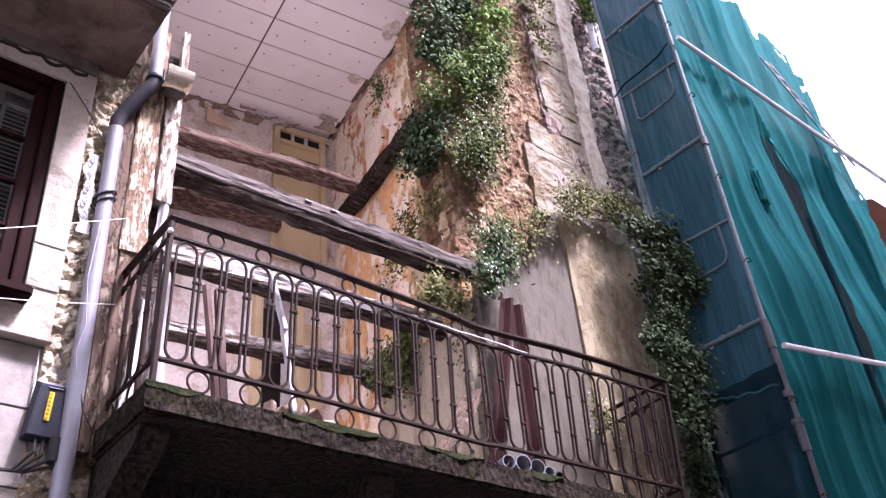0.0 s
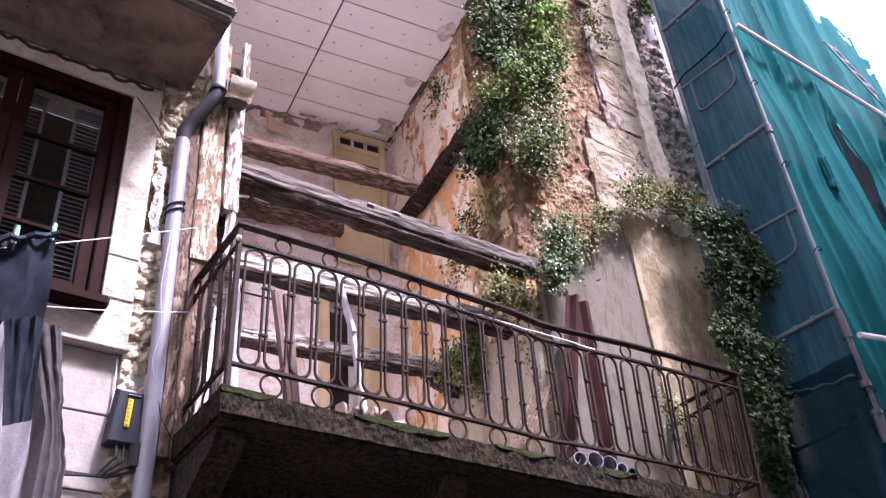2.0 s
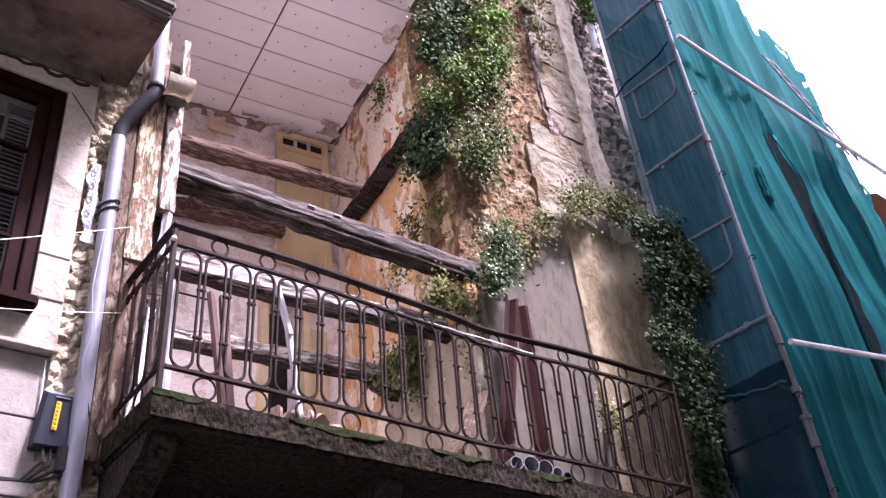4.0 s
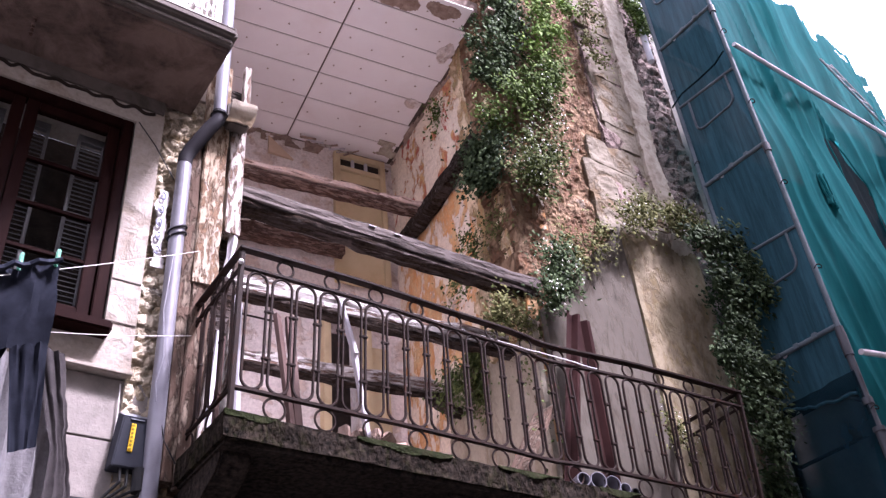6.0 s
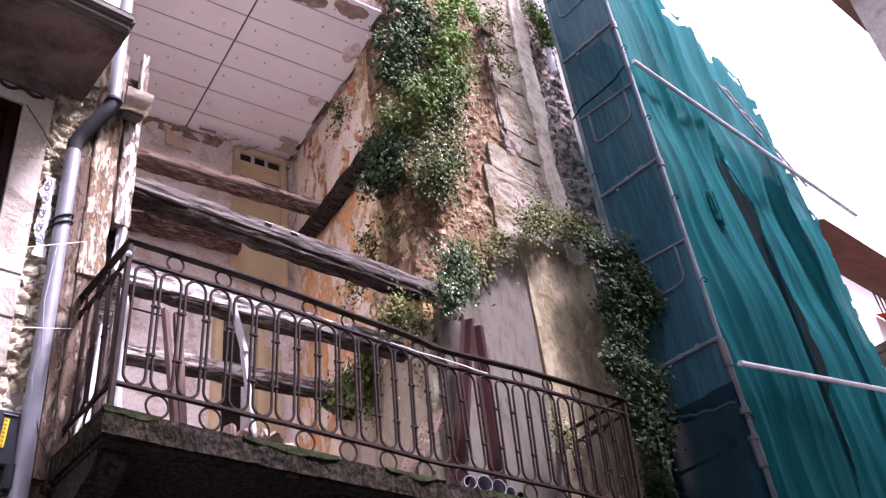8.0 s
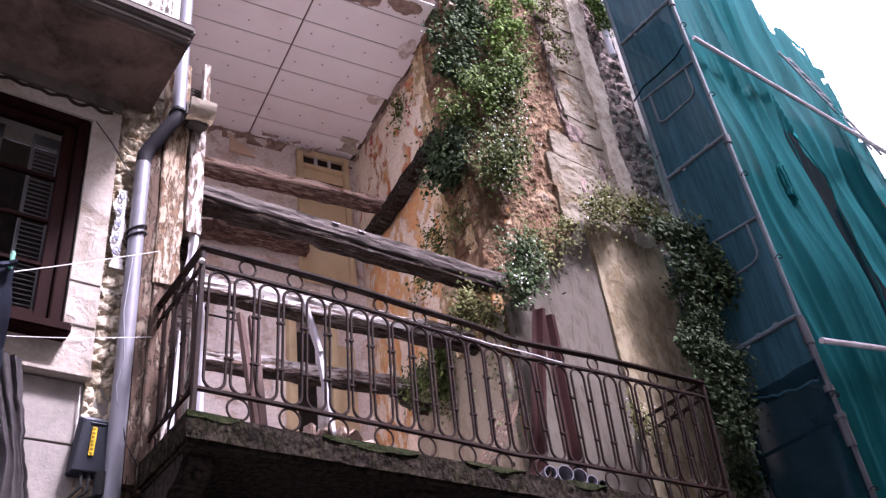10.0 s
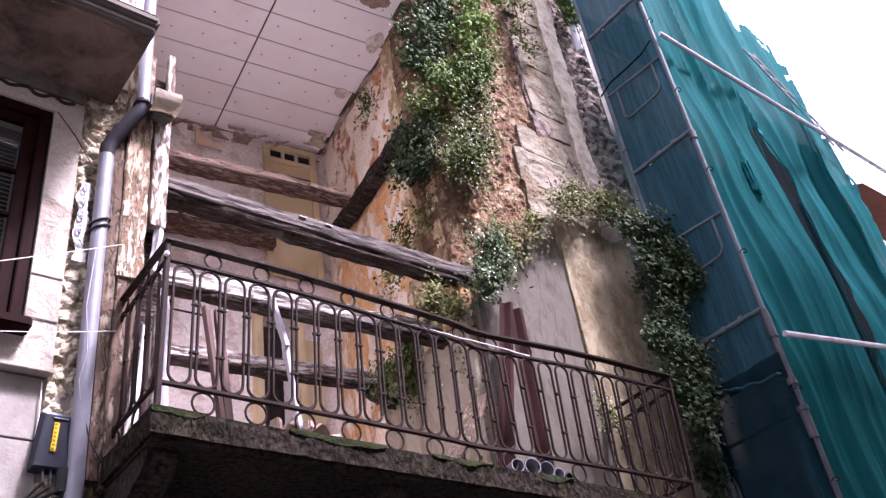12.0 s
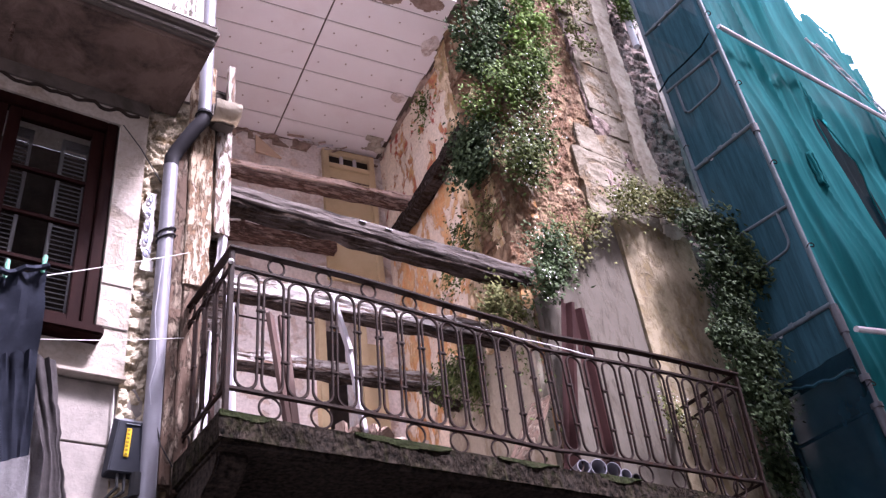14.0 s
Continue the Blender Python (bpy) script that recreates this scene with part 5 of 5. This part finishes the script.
def net(name, o, du, dv, nu, nv, fold, keep, mat, lab, nrm, ties=(), tie_y=3.5, bulge=0.0, hem=None):
    o, du, dv, nrm = Vector(o), Vector(du), Vector(dv), Vector(nrm)
    bm, g = bmesh.new(), {}

    def vert(i, j):
        if (i, j) not in g:
            u, w = i / nu * du.length, j / nv * dv.length
            a = noise.noise(Vector((u * 2.6 + 0.25 * w, w * 0.09, 5.1)))
            b = 1 - 2 * abs(noise.noise(Vector((u * 4.6 + 0.45 * w, w * 0.16, 9.3))))
            c = noise.noise(Vector((u * 19 + 1.2 * w, w * 0.3, 3.3)))
            s = noise.noise(Vector((u * 0.9, w * 0.9, 1.3)))
            g[i, j] = bm.verts.new(o + du * (i / nu) + dv * (j / nv) + nrm * (fold * (1.1 * a + 0.6 * b + 0.12 * c + 1.0 * s) + bulge * math.sin(math.pi * min(1.0, i / nu * 1.15)) * (0.6 + 0.4 * math.sin(w * 1.4))))
        return g[i, j]

    for i in range(nu):
        for j in range(nv):
            if keep((i + 0.5) / nu * du.length, (j + 0.5) / nv * dv.length):
                bm.faces.new((vert(i, j), vert(i + 1, j), vert(i + 1, j + 1), vert(i, j + 1)))
    top = thing(name, lab, "netting", "scaffold netting")
    part("net_cloth", bm, mat, top, smooth=True)
    if hem:
        edge = bmesh.new()
        sweep(edge, [(hem(z)[0] + 0.015 * wob(z, 1, 4), hem(z)[1] + 0.03 * wob(z, 2, 2), z) for z in np.linspace(3.0, 8.9, 60)], 0.010, 5)
        part("hem", edge, mat, top)
    for z in ties:
        ring = bmesh.new()
        sweep(ring, [(SX + 0.032 * math.cos(a), tie_y + 0.032 * math.sin(a), z + 0.01 * math.sin(2 * a)) for a in np.linspace(0, 2 * math.pi, 13)[:-1]], 0.006, 5, True)
        part("tie", ring, BLACK, top)
    return top


def edge_a(z):
    return 8.45 + 0.05 * (7.5 - z) + 0.16 * wob(0.4, z, 1.1)


# Extent of the dark sheet added behind the gap.
def gap_shade_sheet(u, v):
    x, z = 8.25 + u, 0.4 + v
    return z < 9.55 + 0.2 * wob(x, z, 2) and x < 11.0


def edge_c(z):
    return 9.90 + 0.12 * wob(2.4, z, 0.9)


def outer_edge(x, z):
    e = 10.78 if z < 8.6 else 10.78 - 0.5 * (z - 8.6) if z < 9.4 else 10.38 - 0.75 * (z - 9.4) if z < 10.2 else 9.78 - 1.6 * (z - 10.2) if z < 10.8 else 8.82 - 0.9 * (z - 10.8)
    return e + 0.05 * wob(x, z, 3)


def inner_sheet(u, v):
    x, z = SX + u, 0.4 + v
    e = outer_edge(x, z)
    hole = z > 8.9 and 0.05 < e - x < 0.42 and wob(x, z, 5.5) > 0.16
    return x < min(edge_a(z), e) and not hole


def middle_sheet(u, v):
    x, z = 8.2 + u, 0.4 + v
    e = outer_edge(x / 1.06, (z - 1.54) / 1.06 + 1.54) * 1.06
    hole = z > 9.0 and e - x < 0.3 and wob(x, z, 6.5) > 0.12
    gap = float(np.interp(z, (3.0, 5.5, 7.2, 8.3, 9.3), (0.3, 0.66, 0.84, 0.98, 0.2)))
    return edge_a(z) + gap + 0.05 * wob(x, z, 4) < x < min(edge_c(z) + 0.5, e) and not hole


def outer_sheet(u, v):
    x, z = 9.7 + u, 0.4 + v
    e = outer_edge(x, z)
    return edge_c(z) < x < e and not (e - x < 0.14 and wob(x, z, 7) > 0.1)


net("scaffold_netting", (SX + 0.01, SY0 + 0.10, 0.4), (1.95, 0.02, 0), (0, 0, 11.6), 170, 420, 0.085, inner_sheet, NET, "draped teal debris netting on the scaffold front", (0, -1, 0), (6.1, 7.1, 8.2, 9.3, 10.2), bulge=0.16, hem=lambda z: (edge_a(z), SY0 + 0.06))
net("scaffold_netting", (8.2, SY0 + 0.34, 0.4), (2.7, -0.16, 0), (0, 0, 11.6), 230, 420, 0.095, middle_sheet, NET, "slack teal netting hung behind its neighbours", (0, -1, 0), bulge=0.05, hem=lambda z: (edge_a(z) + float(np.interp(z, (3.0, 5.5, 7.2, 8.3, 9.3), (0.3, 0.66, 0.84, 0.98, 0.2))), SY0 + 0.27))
# Added sheet that paints the gap between the nets dark.
net("scaffold_netting", (8.25, SY0 + 0.46, 0.4), (2.75, 0.0, 0), (0, 0, 9.4), 120, 220, 0.04, gap_shade_sheet, NETGAP, "added dull blue-grey sheet standing for the dark gap between nets", (0, -1, 0), hem=lambda z: (8.27, SY0 + 0.46))
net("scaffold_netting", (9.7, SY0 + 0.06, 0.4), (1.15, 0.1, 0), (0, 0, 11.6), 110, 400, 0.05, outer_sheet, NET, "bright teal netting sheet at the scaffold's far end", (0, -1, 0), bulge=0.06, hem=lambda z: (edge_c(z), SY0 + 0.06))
net("scaffold_netting", (SX + 0.004, SY1 + 0.0, 4.92), (0, -0.80, 0), (0, 0, 7.0), 60, 240, 0.007, lambda u, v: v > 0.04 + 0.06 * wob(u, v, 5) - 0.25 * u, NETEND, "taut blue-teal netting on the scaffold end, darkened for shade", (-1, 0, 0), (5.9, 7.0, 8.0, 9.1), 4.33)
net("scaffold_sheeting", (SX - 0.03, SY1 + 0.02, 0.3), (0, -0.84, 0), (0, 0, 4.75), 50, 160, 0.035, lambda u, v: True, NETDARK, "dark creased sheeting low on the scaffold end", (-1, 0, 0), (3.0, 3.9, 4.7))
bm = bmesh.new()
sweep(bm, [(SX - 0.055, SY0 + 0.03 + 0.78 * k / 14, 4.86 + 0.0011 * k * k + 0.03 * wob(k, 0.3, 0.7)) for k in range(15)], 0.014, 6)
tagged(part("net_hem", bm, NETEND), "rolled teal hem of the netting", "netting")
bm = bmesh.new()
sweep(bm, [(SX - 0.06, SY0 + 0.02, 9.0), (SX - 0.06, 3.7, 8.93), (SX - 0.06, 3.95, 8.92), (SX - 0.06, 4.2, 8.93), (SX - 0.06, SY1 + 0.03, 8.86)], 0.011, 6)
tagged(part("dark_strap", bm, NETDARK), "dark strap slung across the scaffold end", "strap")
bm = bmesh.new()
for k in range(5):
    sweep(bm, [(7.62 + 0.03 * k + 0.05 * wob(k, q, 2), 3.53 - 0.02 * (k % 2), 7.15 + 0.42 * q / 8 + 0.02 * wob(q, k, 2)) for q in range(9)], 0.016 + 0.004 * (k % 3), 6)
tagged(part("net_knot", bm, NET, smooth=True), "knotted bunch of netting", "netting")
ld = thing("roof_ladder", "pale scaffold ladder on the roof edge", "ladder")
for dx in (0.0, 0.22):
    part("stile", bar((9.15 + dx, 3.6, 10.25), (10.5 + dx, 3.6, 9.1), 0.015, 8), STEEL, ld)
for k in range(8):
    part("rung", bar((9.2 + 0.16 * k, 3.6, 10.20 - 0.136 * k), (9.42 + 0.16 * k, 3.6, 10.20 - 0.136 * k), 0.010, 6), STEEL, ld)
tagged(part("rain_pipe_far", bar((6.95, 4.55, 9.9), (6.95, 4.55, 12.5), 0.04, 12), PALEPLANK, smooth=True), "white rain pipe at the rubble edge", "pipe")

# ---- clothes line ----
for p, q, lab in (((-0.35, 2.72, 3.07), (1.60, 4.62, 5.19), "thin white clothes line tied to the post"), ((0.3, 3.66, 3.72), (1.60, 4.62, 4.56), "lower white clothes line tied to the post")):
    p, q = Vector(p), Vector(q)
    bm = bmesh.new()
    sweep(bm, [p.lerp(q, k / 16) - Vector((0, 0, 0.02 * math.sin(math.pi * k / 16))) for k in range(17)], 0.0024, 5)
    tagged(part("clothes_line", bm, ROPE), lab, "clothes line", "clothes lines")


def cloth(name, top, wide, drop, shape, m, lab, cat):
    """Cloth hanging in folds from a level edge; shape(f) gives its left and right bound."""
    bm = bmesh.new()
    nu, nv = 24, 30
    o, a = Vector(top), Vector(wide)
    nrm = a.cross(Vector((0, 0, 1))).normalized()
    rows = []
    for j in range(nv + 1):
        f = j / nv
        l, r = shape(f)
        rows.append([bm.verts.new(o + a * (l + (r - l) * i / nu) - Vector((0, 0, drop * f)) + nrm * (min(0.022, 0.07 * a.length * abs(r - l)) * math.sin(i * 0.75 + 1.6 * f + 3 * wob(f, i * 0.1, 2)) * (1.1 - 0.5 * f))) for i in range(nu + 1)])
    for A, B in zip(rows, rows[1:]):
        for k in range(nu):
            bm.faces.new((A[k], A[k + 1], B[k + 1], B[k]))
    bmesh.ops.solidify(bm, geom=bm.faces[:], thickness=0.006)
    return tagged(part(name, bm, m, smooth=True), lab, cat)


# the dark garment: waist and two legs
gx = thing("trousers", "dark navy trousers hanging from the clothes line", "trousers")
for nm, top_at, drop, shp in (("waist", (0.15, 3.45, 3.79), 0.40, lambda f: (0.0, 1.0 + 0.03 * f)), ("leg", (0.15, 3.462, 3.44), 0.46, lambda f: (-0.1 - 0.2 * f, 0.74 - 0.34 * f)), ("leg", (0.15, 3.455, 3.40), 0.47, lambda f: (0.72 + 0.16 * f, 1.03 + 0.06 * f))):
    ob = cloth(nm, top_at, (0.46, 0.02, 0.22), drop, shp, CLOTH, "", "")
    for key in ("label", "category"):
        if key in ob:
            del ob[key]
    ob.parent = gx
bm = bmesh.new()
sweep(bm, [(0.15 + 0.0305 * k, 3.44 + 0.012 * math.sin(k * 1.9), 3.785 + 0.0148 * k + 0.006 * math.sin(k * 2.3)) for k in range(16)], 0.014, 6)
part("waistband", bm, CLOTH, gx)
cloth("towel", (0.60, 3.75, 3.76), (0.16, 0.02, 0), 1.0, lambda f: (0.05 + 0.95 * min(1, f / 0.45), 0.95 + 0.7 * min(1, f / 0.6) + 0.12 * wob(f, 2, 14)), CLOTHGREY, "worn grey cloth with frayed edge on a line", "cloth")
cloth("towel", (0.45, 3.80, 3.74), (0.36, 0.02, 0), 1.0, lambda f: (0.0, 0.86 + 0.1 * f), m_simple("pale_towel", (0.24, 0.23, 0.24), (0.34, 0.33, 0.34), 0.03, rough=0.95, depth=0.004), "pale ribbed towel behind the grey cloth", "cloth")
cloth("towel", (0.28, 3.645, 3.715), (0.21, 0.155, 0.136), 1.0, lambda f: (0.0, 0.96 + 0.12 * f), CLOTHGREY, "dull grey cloth on the lower line", "cloth")
for x, z in ((0.45, 3.92), (0.59, 3.99)):
    pgt = thing("clothes_peg", "green plastic clothes peg on the line", "peg", "clothes pegs")
    bm = bmesh.new()
    y = 3.45 + 0.04 * (x - 0.15)
    box(bm, (x - 0.008, y - 0.014, z), (x + 0.008, y - 0.004, z + 0.08), 0.003)
    box(bm, (x - 0.008, y + 0.004, z), (x + 0.008, y + 0.014, z + 0.08), 0.003)
    part("jaw", bm, PEG, pgt)

# ---- distance ----
fb = thing("far_house", "white house with brown eave and red awning down the street", "house")
bm = bmesh.new()
box(bm, (13.0, 4.65, 0), (20, 10, 9.3))
part("wall", bm, COPING, fb)
bm = bmesh.new()
v = [bm.verts.new(p) for p in ((12.6, 4.2, 9.75), (20, 4.2, 9.75), (20, 7.5, 11.6), (12.6, 7.5, 11.6))]
bm.faces.new(v)
bmesh.ops.solidify(bm, geom=bm.faces[:], thickness=0.25)
part("roof", bm, EAVE, fb)
bm = bmesh.new()
box(bm, (13.1, 4.15, 7.6), (18, 4.65, 7.75), 0.02)
part("balcony_floor", bm, MOULD, fb)
for k in range(30):
    part("balcony_bar", bar((13.15 + 0.16 * k, 4.18, 7.75), (13.15 + 0.16 * k, 4.18, 8.6), 0.012, 5), IRON, fb)
bm = bmesh.new()
v = [bm.verts.new(p) for p in ((14.2, 4.64, 8.75), (18, 4.64, 8.75), (18, 4.1, 8.55), (14.2, 4.1, 8.55))]
bm.faces.new(v)
bmesh.ops.solidify(bm, geom=bm.faces[:], thickness=0.03)
part("awning", bm, AWNING, fb)
th = thing("tall_house", "tall grey house with a brown eave far off", "house")
bm = bmesh.new()
box(bm, (26, -6, 0), (34, 4.9, 25.5))
part("wall", bm, STONE, th)
bm = bmesh.new()
box(bm, (25.2, -7, 25.5), (35, 5.3, 26.2), 0.05)
part("roof", bm, EAVE, th)
